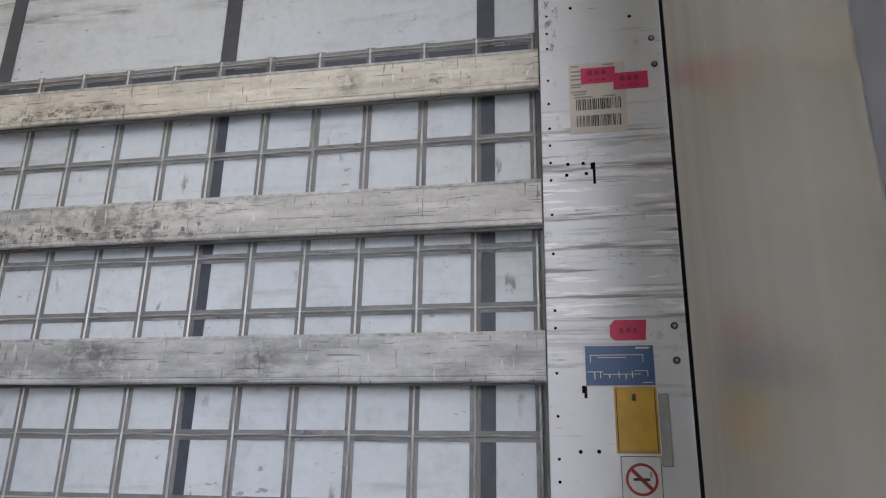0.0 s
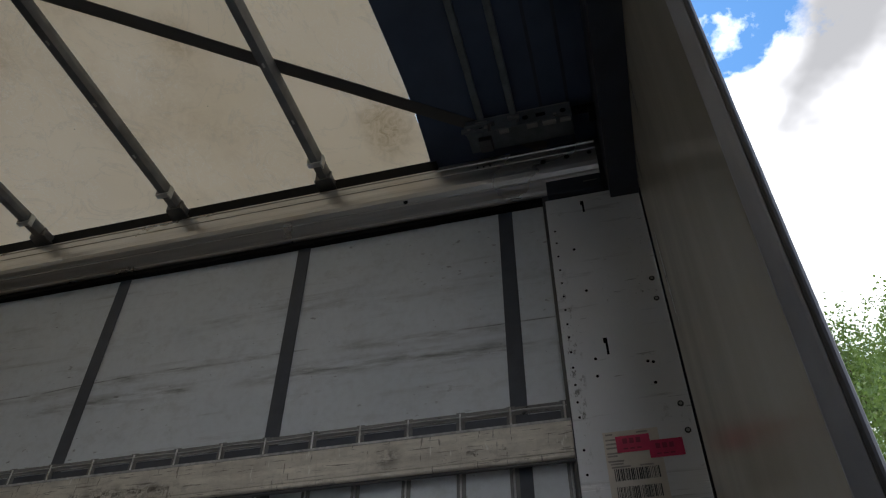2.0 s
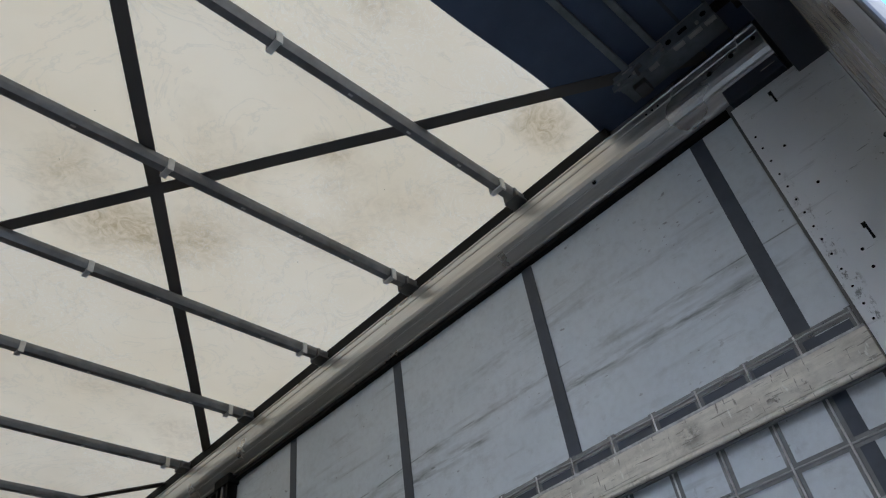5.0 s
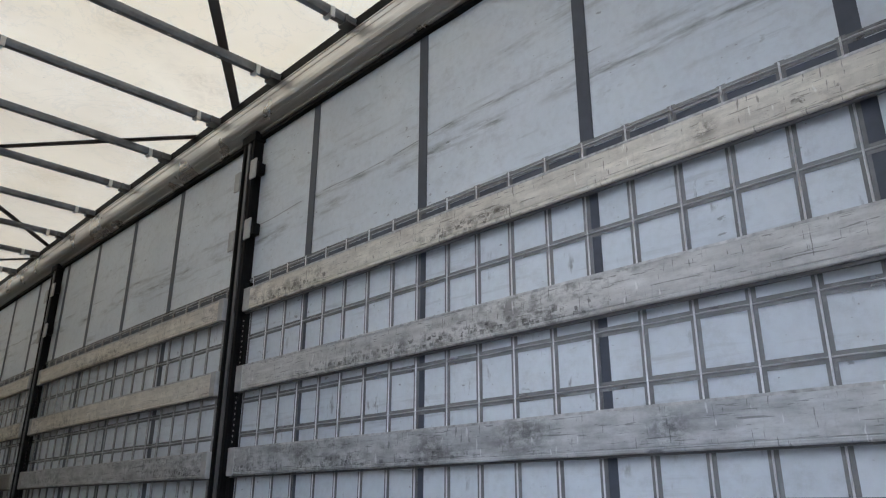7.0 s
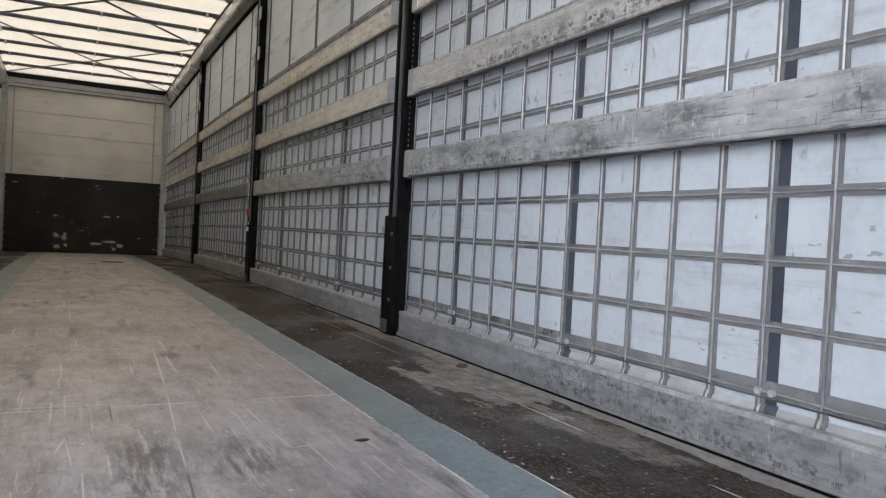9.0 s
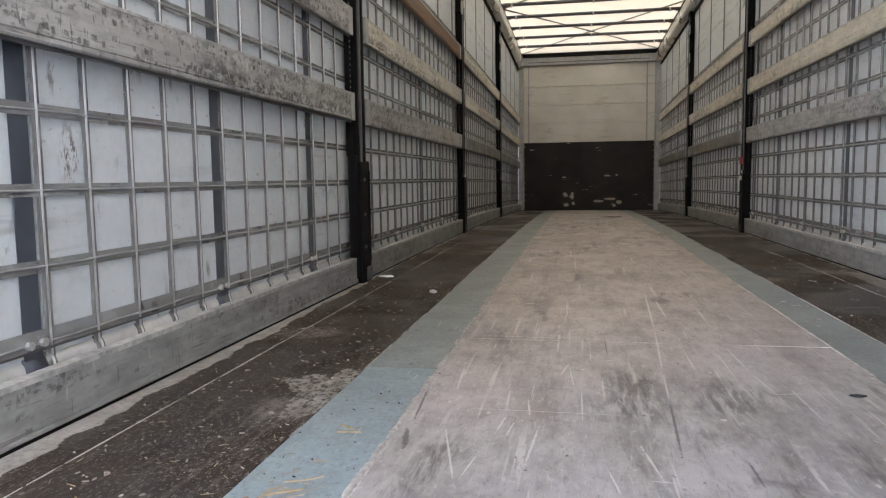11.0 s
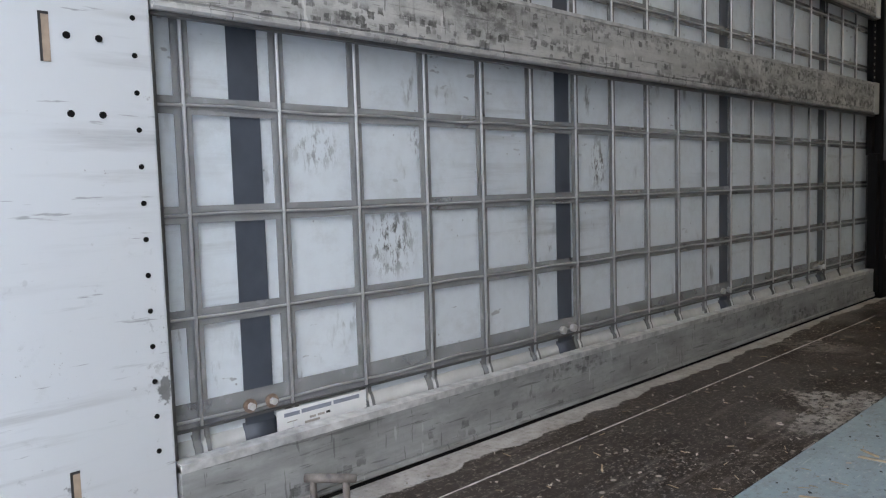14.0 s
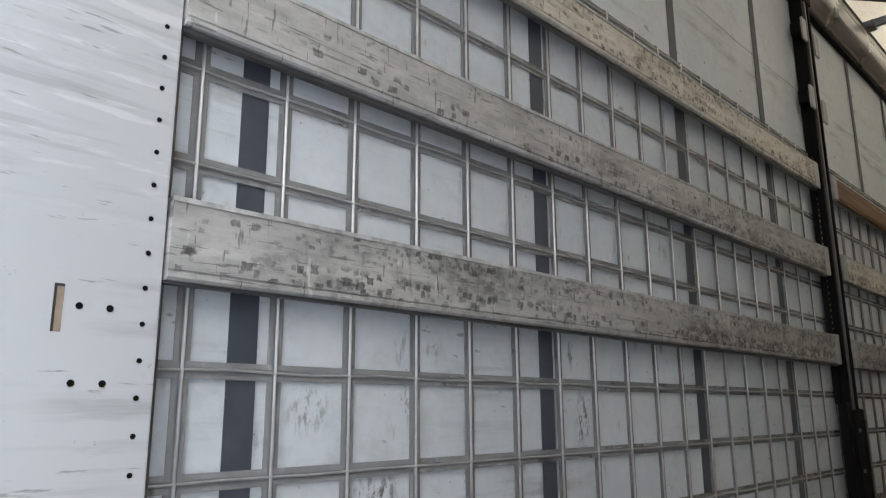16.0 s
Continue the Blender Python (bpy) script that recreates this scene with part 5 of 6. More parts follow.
foot_mesh = mesh_of(box(box(bmesh.new(), -0.03, 0.03, -0.038, 0.038, -0.042, -0.031, 0.003), -0.035, -0.02, -0.033, 0.033, -0.042, 0.006, 0.003), "bow_foot", M_DARKSTEEL, bend=False)
for k, y in enumerate(BOWS):
    b = new("roof_bow", bow_mesh)
    b.matrix_basis = pose(0, y, 2.897 + camber(y))
    tagged(b, "grey steel roof bow with pale clips", "roof bow", "roof bows")
    for x in (-1.078, 1.078, 0.02 if k % 2 == 0 else 0.01):
        c = new("clip", clip_mesh)
        c.matrix_basis = pose(x, 0, 0)
        c.parent = b
    for x in (-0.86, -0.60, -0.33, 0.33, 0.60, 0.86):
        c = new("bow_rivet", dot_mesh)
        c.matrix_basis = pose(x, 0, 0)
        c.parent = b
    for x, r in ((-1.19, 180), (1.19, 0)):
        c = new("bow_foot", foot_mesh)
        c.matrix_basis = pose(x, 0, 0, 0, 0, r)
        c.parent = b


# crossed webbing straps under the roof
def strap(x0, y0, x1, y1, z):
    a, b = Vector((x0, y0, 0)), Vector((x1, y1, 0))
    a, b = a - (b - a) * 0.024, b + (b - a) * 0.024
    side = (b - a).normalized().cross(Vector((0, 0, 1))) * 0.026
    bm = bmesh.new()
    rows = []
    for k in range(17):
        p = a.lerp(b, k / 16)
        w = 0.004 * noise.noise(Vector((p.x * 2, p.y * 2, z)))
        rows.append([bm.verts.new((p.x + side.x * q + w, p.y + side.y * q, z + h)) for q, h in ((-1, 0), (1, 0), (1, 0.002), (-1, 0.002))])
    for p, q in zip(rows, rows[1:]):
        for j in range(4):
            bm.faces.new((p[j], p[(j + 1) % 4], q[(j + 1) % 4], q[j]))
    bm.faces.new(rows[0]), bm.faces.new(rows[-1][::-1])
    bmesh.ops.recalc_face_normals(bm, faces=bm.faces)
    return tagged(part("roof_strap", bm, M_STRAP), "black webbing strap crossed under the roof", "strap", "roof straps")


for a0, a1, b0, b1 in ((0.395, 3.79, 0.50, 3.885), (4.33, 7.22, 4.36, 7.23), (7.70, 10.55, 7.76, 10.60), (10.72, 14.02, 10.78, 14.03)):
    strap(-1.20, a0, 1.20, a1, 2.9105)
    strap(1.20, b0, -1.20, b1, 2.9070)

# ---- roof rails ----
for s, side in SIDES:
    outline = [(1.207, 2.836), (1.197, 2.829), (1.193, 2.819), (1.1965, 2.8145), (1.1965, 2.8085), (1.1915, 2.804), (1.190, 2.790), (1.190, 2.779), (1.1925, 2.777), (1.1925, 2.773), (1.190, 2.771), (1.190, 2.735),
               (1.1925, 2.714), (1.199, 2.697), (1.210, 2.683), (1.216, 2.6815), (1.216, 2.6775), (1.229, 2.670), (1.251, 2.660), (1.258, 2.654), (1.2545, 2.651), (1.2545, 2.647), (1.262, 2.643),
               (1.33, 2.643), (1.33, 2.915), (1.258, 2.915), (1.258, 2.836)]
    bm = bmesh.new()
    bar(bm, [(s * x, z) for x, z in outline], steps(0.236, END - 0.02, 0.7))
    rail = part("roof_rail", bm, M_RAIL, smooth=False)
    tagged(rail, "rounded brushed aluminium roof rail, smudged", "rail", "roof rails")
    part("gasket", bar(bmesh.new(), rect(*mirrored(s, 1.222, 1.256), 2.838, 2.916), steps(0.86, END - 0.02, 0.7)), M_RUBBER, rail, "black roof gasket")
    # black seal, made deeper to draw the shadow band under the rail lip
    part("lip_seal_shade", bar(bmesh.new(), rect(*mirrored(s, 1.268, 1.33), 2.622, 2.642), steps(0.45, END - 0.02, 0.7)), M_RUBBER, rail)
    for y, z, r in ((0.345, 2.755, 0.010), (0.433, 2.749, 0.010), (0.26, 2.756, 0.008), (0.975, 2.688, 0.009), (0.66, 2.785, 0.004), (0.635, 2.785, 0.004), (0.685, 2.785, 0.004)):
        x = 1.190 if z > 2.74 else 1.2045
        piece("rail_hole", disc_mesh("rail_hole", r, M_HOLE, 0.006, 10), rail, (s * (x + 0.001), y, z))
    quick("end_bracket", (*mirrored(s, 1.222, 1.262), 0.236, 0.436, 2.604, 2.674), M_HEADER, rail, "dark grey end bracket", 0.004)
    quick("bracket_edge", (*mirrored(s, 1.2205, 1.224), 0.25, 0.30, 2.640, 2.643), M_STEEL, rail)

# ---- rear frame ----
bm = bmesh.new()
box(bm, -1.36, 1.36, 0.1135, 0.215, 2.56, 2.95, 0.004)
tagged(part("trim_rear", bm, M_HEADER), "dark rear header beam above the doors", "beam", kind="structure")
for s, side in SIDES:
    bm = bmesh.new()
    box(bm, *mirrored(s, 1.264, 1.36), 0.02, 0.46, -0.05, 2.95, 0.004)
    tagged(part("pillar_%s" % side, bm, M_DARKSTEEL), "dark rear corner pillar", "pillar", kind="structure")

HOLES_R = [(0.426, z) for z in (0.196, 0.243, 0.29, 0.347, 0.404, 0.461, 0.509, 0.557, 0.608, 0.706, 0.808, 0.919, 0.963, 1.111, 1.217, 1.314, 1.364, 1.415, 1.465, 1.54, 1.612, 1.713, 1.762, 1.82, 1.88, 1.935, 1.991, 2.041, 2.097, 2.152, 2.208, 2.264, 2.325, 2.386, 2.442)]
HOLES_R += [(0.381, 1.357), (0.341, 1.357), (0.385, 1.326), (0.334, 1.328), (0.376, 0.625), (0.334, 0.626), (0.198, 1.795), (0.192, 1.864), (0.207, 1.869), (0.356, 1.9), (0.358, 1.84), (0.351, 2.162), (0.37, 2.345)]
HOLES_L = [(0.424, 0.1595 + 0.0509 * k) for k in range(46)] + [(0.338, 0.737), (0.378, 0.737), (0.337, 0.636), (0.377, 0.636), (0.373, 1.375), (0.33, 1.345)]
for s, side in SIDES:
    bm = bmesh.new()
    box(bm, *mirrored(s, 1.247, 1.262), 0.1165, 0.448, 0.004, 2.60, 0.003)
    panel = part("corner_panel", bm, M_PANEL)
    tagged(panel, "pale galvanised corner panel with punched holes and scratches", "panel", "corner panels")
    hole = disc_mesh("hole", 0.0038, M_HOLE, 0.002, 10)
    big = disc_mesh("hole", 0.0048, M_HOLE, 0.002, 12)
    for y, z in (HOLES_R if s > 0 else HOLES_L):
        piece("hole", hole if y > 0.4 else big, panel, (s * 1.2468, y, z))
    slots = ((0.314, 1.328, 0.06), (0.316, 1.94, 0.06), (0.316, 2.54, 0.055), (0.359, 0.763, 0.03)) if s > 0 else ((0.3115, 0.7325, 0.063), (0.311, 0.130, 0.063), (0.311, 1.345, 0.06), (0.311, 1.975, 0.06))
    for y, z, h in slots:
        if s > 0:
            quick("slot", (1.2455, 1.249, y - 0.0035, y + 0.0035, z - h / 2, z + h / 2), M_HOLE, panel, "punched slot")
            quick("slot", (1.2456, 1.249, y + 0.0030, y + 0.0085, z + h / 2 - 0.018, z + h / 2), M_HOLE, panel)
        else:
            # the tan inner wall of the pillar shows in the wide slot
            quick("slot", (-1.249, -1.2463, y - 0.0062, y + 0.0062, z - h / 2, z + h / 2), M_TAN, panel, "wide punched slot, tan inside")
            # shade along the recess's rear and upper sides, laid on as dark strips
            quick("slot_shade", (-1.249, -1.2458, y - 0.0062, y - 0.0030, z - h / 2, z + h / 2), M_INK, panel)
            quick("slot_shade", (-1.249, -1.2457, y - 0.0030, y + 0.0062, z + h / 2 - 0.0035, z + h / 2), M_INK, panel)
    # recessed screws by the door
    ring = disc_mesh("screw", 0.0088, M_INK, 0.003, 14)
    head = disc_mesh("screw_head", 0.0052, M_STEEL, 0.004, 6)
    for y, z in ((0.144, 1.719), (0.141, 1.637), (0.144, 0.919), (0.145, 0.836), (0.141, 2.171), (0.141, 2.09), (0.153, 0.335), (0.154, 0.259)):
        p = piece("screw", ring, panel, (s * 1.2465, y, z))
        q = new("screw_head", head)
        q.matrix_basis = pose(-s * 0.001, 0, 0)
        q.parent = p
    quick("edge_seal", (*mirrored(s, 1.2495, 1.264), 0.092, 0.1155, 0.0, 2.60), M_RUBBER, panel, "black rubber edge seal")

# ---- right rear door, shut ----
root = new("rear_door")
tagged(root, "closed rear door with a dull grey-brown lining and aluminium edge", "door")
bm = bmesh.new()
n = 40
rows_v = []
for k in range(n + 1):
    x = 0.058 + (1.240 - 0.058) * k / n
    rows_v.append([bm.verts.new((x, 0.1165 - 0.013 * max(0.0, min(1.0, (x - 1.19) / 0.04)) + 0.0012 * noise.noise(Vector((x * 4, z, 2))), z)) for z in steps(-0.06, 2.60, 0.25)])
for p, q in zip(rows_v, rows_v[1:]):
    for i in range(len(p) - 1):
        bm.faces.new((p[i], q[i], q[i + 1], p[i + 1]))
up = bmesh.ops.extrude_face_region(bm, geom=bm.faces[:])
for v in [g for g in up["geom"] if isinstance(g, bmesh.types.BMVert)]:
    v.co.y = 0.088
bmesh.ops.recalc_face_normals(bm, faces=bm.faces)
lining = part("lining", bm, M_DOOR, root, "dull grey-brown door lining", smooth=False)


def upright(outline, z0, z1):
    """A profile of (x, y) that stands upright."""
    bm = bmesh.new()
    low, top = ([bm.verts.new((x, y, z)) for x, y in outline] for z in (z0, z1))
    m = len(outline)
    for i in range(m):
        bm.faces.new((low[i], low[(i + 1) % m], top[(i + 1) % m], top[i]))
    bm.faces.new(low[::-1]), bm.faces.new(top)
    bmesh.ops.recalc_face_normals(bm, faces=bm.faces)
    return bm


part("edge_profile", upright([(0.112, 0.085), (0.060, 0.1185), (0.0585, 0.1205), (0.054, 0.1205), (0.032, 0.1150), (0.018, 0.1105), (0.0135, 0.1080), (0.062, 0.085)], -0.06, 2.605), M_EDGE, root, "pale aluminium door edge")
part("seal", upright([(0.062, 0.0845), (0.0133, 0.1075), (0.0075, 0.1075), (0.002, 0.1060), (0.0, 0.1035), (0.0015, 0.1005), (0.012, 0.0965), (0.052, 0.0845)], -0.06, 2.605), M_SEALRUBBER, root, "dark grey rubber door seal")
quick("outer_profile", (0.128, 1.24, 0.0745, 0.0815, -0.06, 2.61), M_EDGE, root, "", 0.003)
quick("top_profile", (0.062, 1.24, 0.0885, 0.1215, 2.575, 2.61), M_DARKSTEEL, root, "", 0.003)
quick("seal_block", (-0.010, 0.040, 0.096, 0.130, 2.53, 2.61), M_GREYCAP, root, "pale seal block at the top corner", 0.004)

# ---- roof carriage in the rear corner, with its cross tubes ----
for s, side in SIDES:
    root = new("roof_carriage")
    tagged(root, "dark steel sliding roof carriage with rollers and bolts", "roof carriage", "roof carriages")

    def add(name, x0, x1, y0, y1, z0, z1, mat, label="", bevel=0.002):
        return quick(name, (*mirrored(s, x0, x1), y0, y1, z0, z1), mat, root, label, bevel)

    add("base_plate", 1.055, 1.185, 0.30, 0.70, 2.868, 2.876, M_CARRIAGE)
    add("side_plate", 1.055, 1.062, 0.30, 0.70, 2.828, 2.905, M_CARRIAGE)
    add("clamp_plate", 1.035, 1.10, 0.585, 0.70, 2.852, 2.860, M_CARRIAGE)
    for y0, y1 in ((0.305, 0.345), (0.36, 0.41), (0.43, 0.47), (0.54, 0.575)):
        bm = bmesh.new()
        rod(bm, (s * 1.085, y0, 2.852), (s * 1.085, y1, 2.852), 0.014, 12)
        part("roller", bm, M_STEEL, root, "steel roller", smooth=False)
    for y, z in ((0.36, 2.84), (0.5, 2.85), (0.62, 2.848), (0.66, 2.862), (0.685, 2.848)):
        bm = bmesh.new()
        rod(bm, (s * 1.047, y, z), (s * 1.056, y, z), 0.007, 6)
        part("bolt_head", bm, M_STEEL, root)
    add("lever", 1.04, 1.05, 0.60, 0.612, 2.815, 2.87, M_DARKSTEEL)
    for y0 in (0.33, 0.47, 0.64):
        bm = bmesh.new()
        rod(bm, (s * 1.0525, y0, 2.86), (s * 1.0555, y0, 2.86), 0.011, 12)
        part("round_hole", bm, M_HOLE, root)
    # the light caught on the plate's upper edge, put in as a brighter strip
    add("top_edge", 1.0535, 1.0565, 0.31, 0.66, 2.899, 2.906, M_STEEL, "bright strip drawn as the lit upper edge")
    add("bracket_tab", 1.05, 1.0575, 0.66, 0.715, 2.835, 2.86, M_CARRIAGE)
    add("notch", 1.0535, 1.0562, 0.395, 0.43, 2.853, 2.872, M_HOLE)
    add("pivot_block", 1.10, 1.16, 0.61, 0.66, 2.83, 2.868, M_DARKSTEEL, "", 0.004)
    add("link_plate", 1.062, 1.09, 0.19, 0.30, 2.86, 2.885, M_BLACK, "", 0.004)
    bm = bmesh.new()
    rod(bm, (s * 1.08, 0.15, 2.85), (s * 1.08, 0.24, 2.85), 0.035, 16)
    part("end_roller", bm, M_BLACK, root, "black end roller")
for y in (0.636, 0.513):
    bm = bmesh.new()
    box(bm, -1.09, 1.09, y - 0.013, y + 0.013, 2.872, 2.892, 0.004)
    t = part("roof_tube", bm, M_CARRIAGE)
    tagged(t, "dark flat steel tube across the rear roof", "roof tube", "roof tubes")
    for x in (-1.06, 1.06):
        quick("tube_end", (x - 0.02, x + 0.02, y - 0.022, y + 0.022, 2.862, 2.874), M_STEEL, t, "", 0.002)

# paper label stuck on the navy tarpaulin
bm = bmesh.new()
box(bm, -0.078, 0.096, 0.719, 0.810, 2.9045, 2.9075)
lab = part("roof_label", bm, M_WHITE)
tagged(lab, "white printed label on the dark roof tarpaulin", "label")
lab.location = (0.013, 0.014, 0.0)
for k, (x0, x1, y0, y1) in enumerate(((-0.05, 0.09, 0.776, 0.780), (-0.05, 0.06, 0.768, 0.771), (-0.05, 0.08, 0.760, 0.763), (-0.05, 0.04, 0.752, 0.755), (0.065, 0.095, 0.708, 0.719), (-0.02, 0.03, 0.728, 0.738), (0.04, 0.06, 0.735, 0.743), (-0.068, 0.106, 0.7885, 0.793))):
    quick("print_bar", (x0 - 0.010, x1 - 0.010, y0 + 0.017, y1 + 0.017, 2.9035, 2.905), M_RED if k == 4 else M_INK, lab)

# ---- stickers on the right corner panel ----
def sticker(name, y0, y1, z0, z1, mat, label, x=1.2468, thick=0.0012):
    bm = bmesh.new()
    box(bm, x - thick, x + 0.0004, y0, y1, z0, z1)
    return tagged(part(name, bm, mat), label, "sticker")


def ink(parent, y0, y1, z0, z1, mat, x=1.2452, name="print_bar"):
    return quick(name, (x - 0.0004, x + 0.0006, min(y0, y1), max(y0, y1), min(z0, z1), max(z0, z1)), mat, parent)


def settle(ob, dy, dz):
    """Slides a sticker with its print along the panel."""
    ob.location = (0.0, dy, dz)


rng = random.Random(11)
form = sticker("shipping_label", 0.212, 0.362, 1.463, 1.676, M_PAPER, "cream shipping label with two barcodes on the panel")
settle(form, 0.008, -0.020)
for z0, z1 in ((1.537, 1.562), (1.487, 1.512)):
    y = 0.345
    while y > 0.228:
        w = rng.choice((0.0012, 0.002, 0.0032))
        ink(form, y - w, y, z0 - 0.004, z1 + 0.004, M_INK, name="barcode_bar")
        y -= w + rng.choice((0.0012, 0.0018, 0.003))
for z, y0, y1 in ((1.668, 0.335, 0.355), (1.668, 0.24, 0.27), (1.652, 0.31, 0.357), (1.640, 0.325, 0.357), (1.628, 0.315, 0.357), (1.612, 0.318, 0.357), (1.604, 0.33, 0.357), (1.589, 0.315, 0.357), (1.581, 0.318, 0.352), (1.572, 0.24, 0.275), (1.572, 0.30, 0.35)):
    ink(form, y0, y1, z - 0.0022, z + 0.0022, M_FAINT)
for y0, y1, z0, z1 in ((0.237, 0.328, 1.612, 1.660), (0.149, 0.240, 1.588, 1.638)):
    t = sticker("pink_tape", y0, y1, z0, z1, M_PINK, "strip of pink printed warning tape stuck over a label", 1.2452 if y0 > 0.2 else 1.2446, 0.0008)
    settle(t, 0.009 if y0 > 0.2 else 0.012, -0.020)
    for k in range(3):
        ink(t, y1 - 0.018 - k * 0.018, y1 - 0.030 - k * 0.018, z0 + 0.025, z0 + 0.040, M_PINKINK, 1.2440)
        ink(t, y1 - 0.018 - k * 0.018, y1 - 0.030 - k * 0.018, z0 + 0.008, z0 + 0.012, M_PINKINK, 1.2440)
bm = bmesh.new()
out = [(0.192, 0.944), (0.268, 0.944), (0.279, 0.930), (0.279, 0.903), (0.268, 0.894), (0.196, 0.894)]
a = [bm.verts.new((1.2456, y, z)) for y, z in out]
b = [bm.verts.new((1.2472, y, z)) for y, z in out]
bm.faces.new(a), bm.faces.new(b[::-1])
for i in range(6):
    bm.faces.new((a[i], a[(i + 1) % 6], b[(i + 1) % 6], b[i]))
bmesh.ops.recalc_face_normals(bm, faces=bm.faces)
t = tagged(part("pink_tape", bm, M_PINK), "short torn piece of pink printed tape on the panel", "sticker")
settle(t, 0.0165, -0.0085)
for k in range(3):
    ink(t, 0.215 + k * 0.016, 0.224 + k * 0.016, 0.912, 0.924, M_PINKINK, 1.2452)

blue = sticker("diagram_sticker", 0.179, 0.342, 0.781, 0.879, M_BLUESIGN, "blue sticker with a white line drawing of the trailer")
for y0, y1, z0, z1 in ((0.179, 0.342, 0.8775, 0.879), (0.179, 0.342, 0.781, 0.7825), (0.179, 0.1805, 0.7825, 0.8775), (0.3405, 0.342, 0.7825, 0.8775),
                       (0.190, 0.222, 0.870, 0.8735), (0.205, 0.330, 0.8545, 0.8558), (0.328, 0.3292, 0.838, 0.8545), (0.205, 0.2062, 0.838, 0.8545), (0.245, 0.312, 0.8485, 0.8498), (0.30, 0.336, 0.8145, 0.8160),
                       (0.212, 0.30, 0.8085, 0.8098), (0.3185, 0.3205, 0.797, 0.8145), (0.305, 0.307, 0.801, 0.8145), (0.284, 0.286, 0.80, 0.8085), (0.262, 0.264, 0.80, 0.8165), (0.246, 0.248, 0.797, 0.8085), (0.231, 0.233, 0.80, 0.8165), (0.196, 0.226, 0.8165, 0.818), (0.196, 0.1975, 0.803, 0.8165), (0.187, 0.210, 0.7885, 0.7905)):
    ink(blue, y0, y1, z0, z1, M_WHITE)
settle(blue, 0.0165, -0.005)
yellow = sticker("notice_sticker", 0.177, 0.275, 0.622, 0.775, M_YELLOW, "yellow notice sticker with a thin dark border")
for y0, y1, z0, z1 in ((0.181, 0.271, 0.768, 0.770), (0.181, 0.271, 0.627, 0.629), (0.181, 0.183, 0.627, 0.77), (0.269, 0.271, 0.627, 0.77), (0.225, 0.234, 0.742, 0.758)):
    ink(yellow, y0, y1, z0, z1, M_FAINT if y1 - y0 > 0.05 else M_INK)
settle(yellow, 0.019, 0.0)
sign = sticker("no_smoking_sign", 0.176, 0.266, 0.508, 0.612, M_WHITE, "white no smoking sign with a red crossed circle")
for y0, y1, z0, z1 in ((0.176, 0.266, 0.6105, 0.612), (0.176, 0.266, 0.508, 0.5095), (0.176, 0.1775, 0.508, 0.612), (0.2645, 0.266, 0.508, 0.612)):
    ink(sign, y0, y1, z0, z1, M_INK)
bm = bmesh.new()
for k in range(28):
    t0, t1 = k * math.tau / 28, (k + 1) * math.tau / 28
    q = [(r * math.cos(t), r * math.sin(t)) for r, t in ((0.030, t0), (0.036, t0), (0.036, t1), (0.030, t1))]
    bm.faces.new([bm.verts.new((1.2448, 0.221 + y, 0.561 + z)) for y, z in q])
q = [(-0.026, 0.020), (-0.020, 0.026), (0.026, -0.020), (0.020, -0.026)]
bm.faces.new([bm.verts.new((1.2446, 0.221 - y, 0.561 + z)) for y, z in q])
up = bmesh.ops.extrude_face_region(bm, geom=bm.faces[:])
for v in [g for g in up["geom"] if isinstance(g, bmesh.types.BMVert)]:
    v.co.x += 0.0008
bmesh.ops.recalc_face_normals(bm, faces=bm.faces)
part("crossed_ring", bm, M_RED, sign, "red crossed ring")
ink(sign, 0.203, 0.240, 0.558, 0.564, M_INK, 1.2455, "cigarette")
ink(sign, 0.198, 0.203, 0.566, 0.578, M_FAINT, 1.2455, "smoke")
settle(sign, 0.0205, 0.0045)
quick_pull = bmesh.new()
box(quick_pull, 1.240, 1.247, 0.170, 0.194, 0.594, 0.758, 0.003)
tagged(part("panel_latch", quick_pull, M_STEEL), "slim steel latch plate on the corner panel", "latch")

# ---- sticker on the left curtain's hem ----
bm = bmesh.new()
box(bm, -1.2838, -1.2826, 0.636, 0.822, 0.092, 0.160)
t = tagged(part("curtain_label", bm, M_WHITE), "creased white printed label on the curtain hem", "sticker")
for y0, y1, z0, z1, mt in ((0.650, 0.680, 0.136, 0.1425, M_BANDPRINT), (0.684, 0.745, 0.1365, 0.1435, M_BANDPRINT), (0.750, 0.806, 0.137, 0.144, M_BANDPRINT), (0.70, 0.712, 0.124, 0.128, M_FAINT), (0.716, 0.73, 0.1245, 0.1285, M_FAINT), (0.734, 0.742, 0.125, 0.129, M_INK), (0.69, 0.72, 0.117, 0.121, M_FAINT), (0.655, 0.675, 0.126, 0.1275, M_FAINT)):
    quick("print_bar", (-1.2826, -1.2819, y0, y1, z0 + 0.011, z1 + 0.011), mt, t)

# ---- litter on the floor ----
rng = random.Random(23)


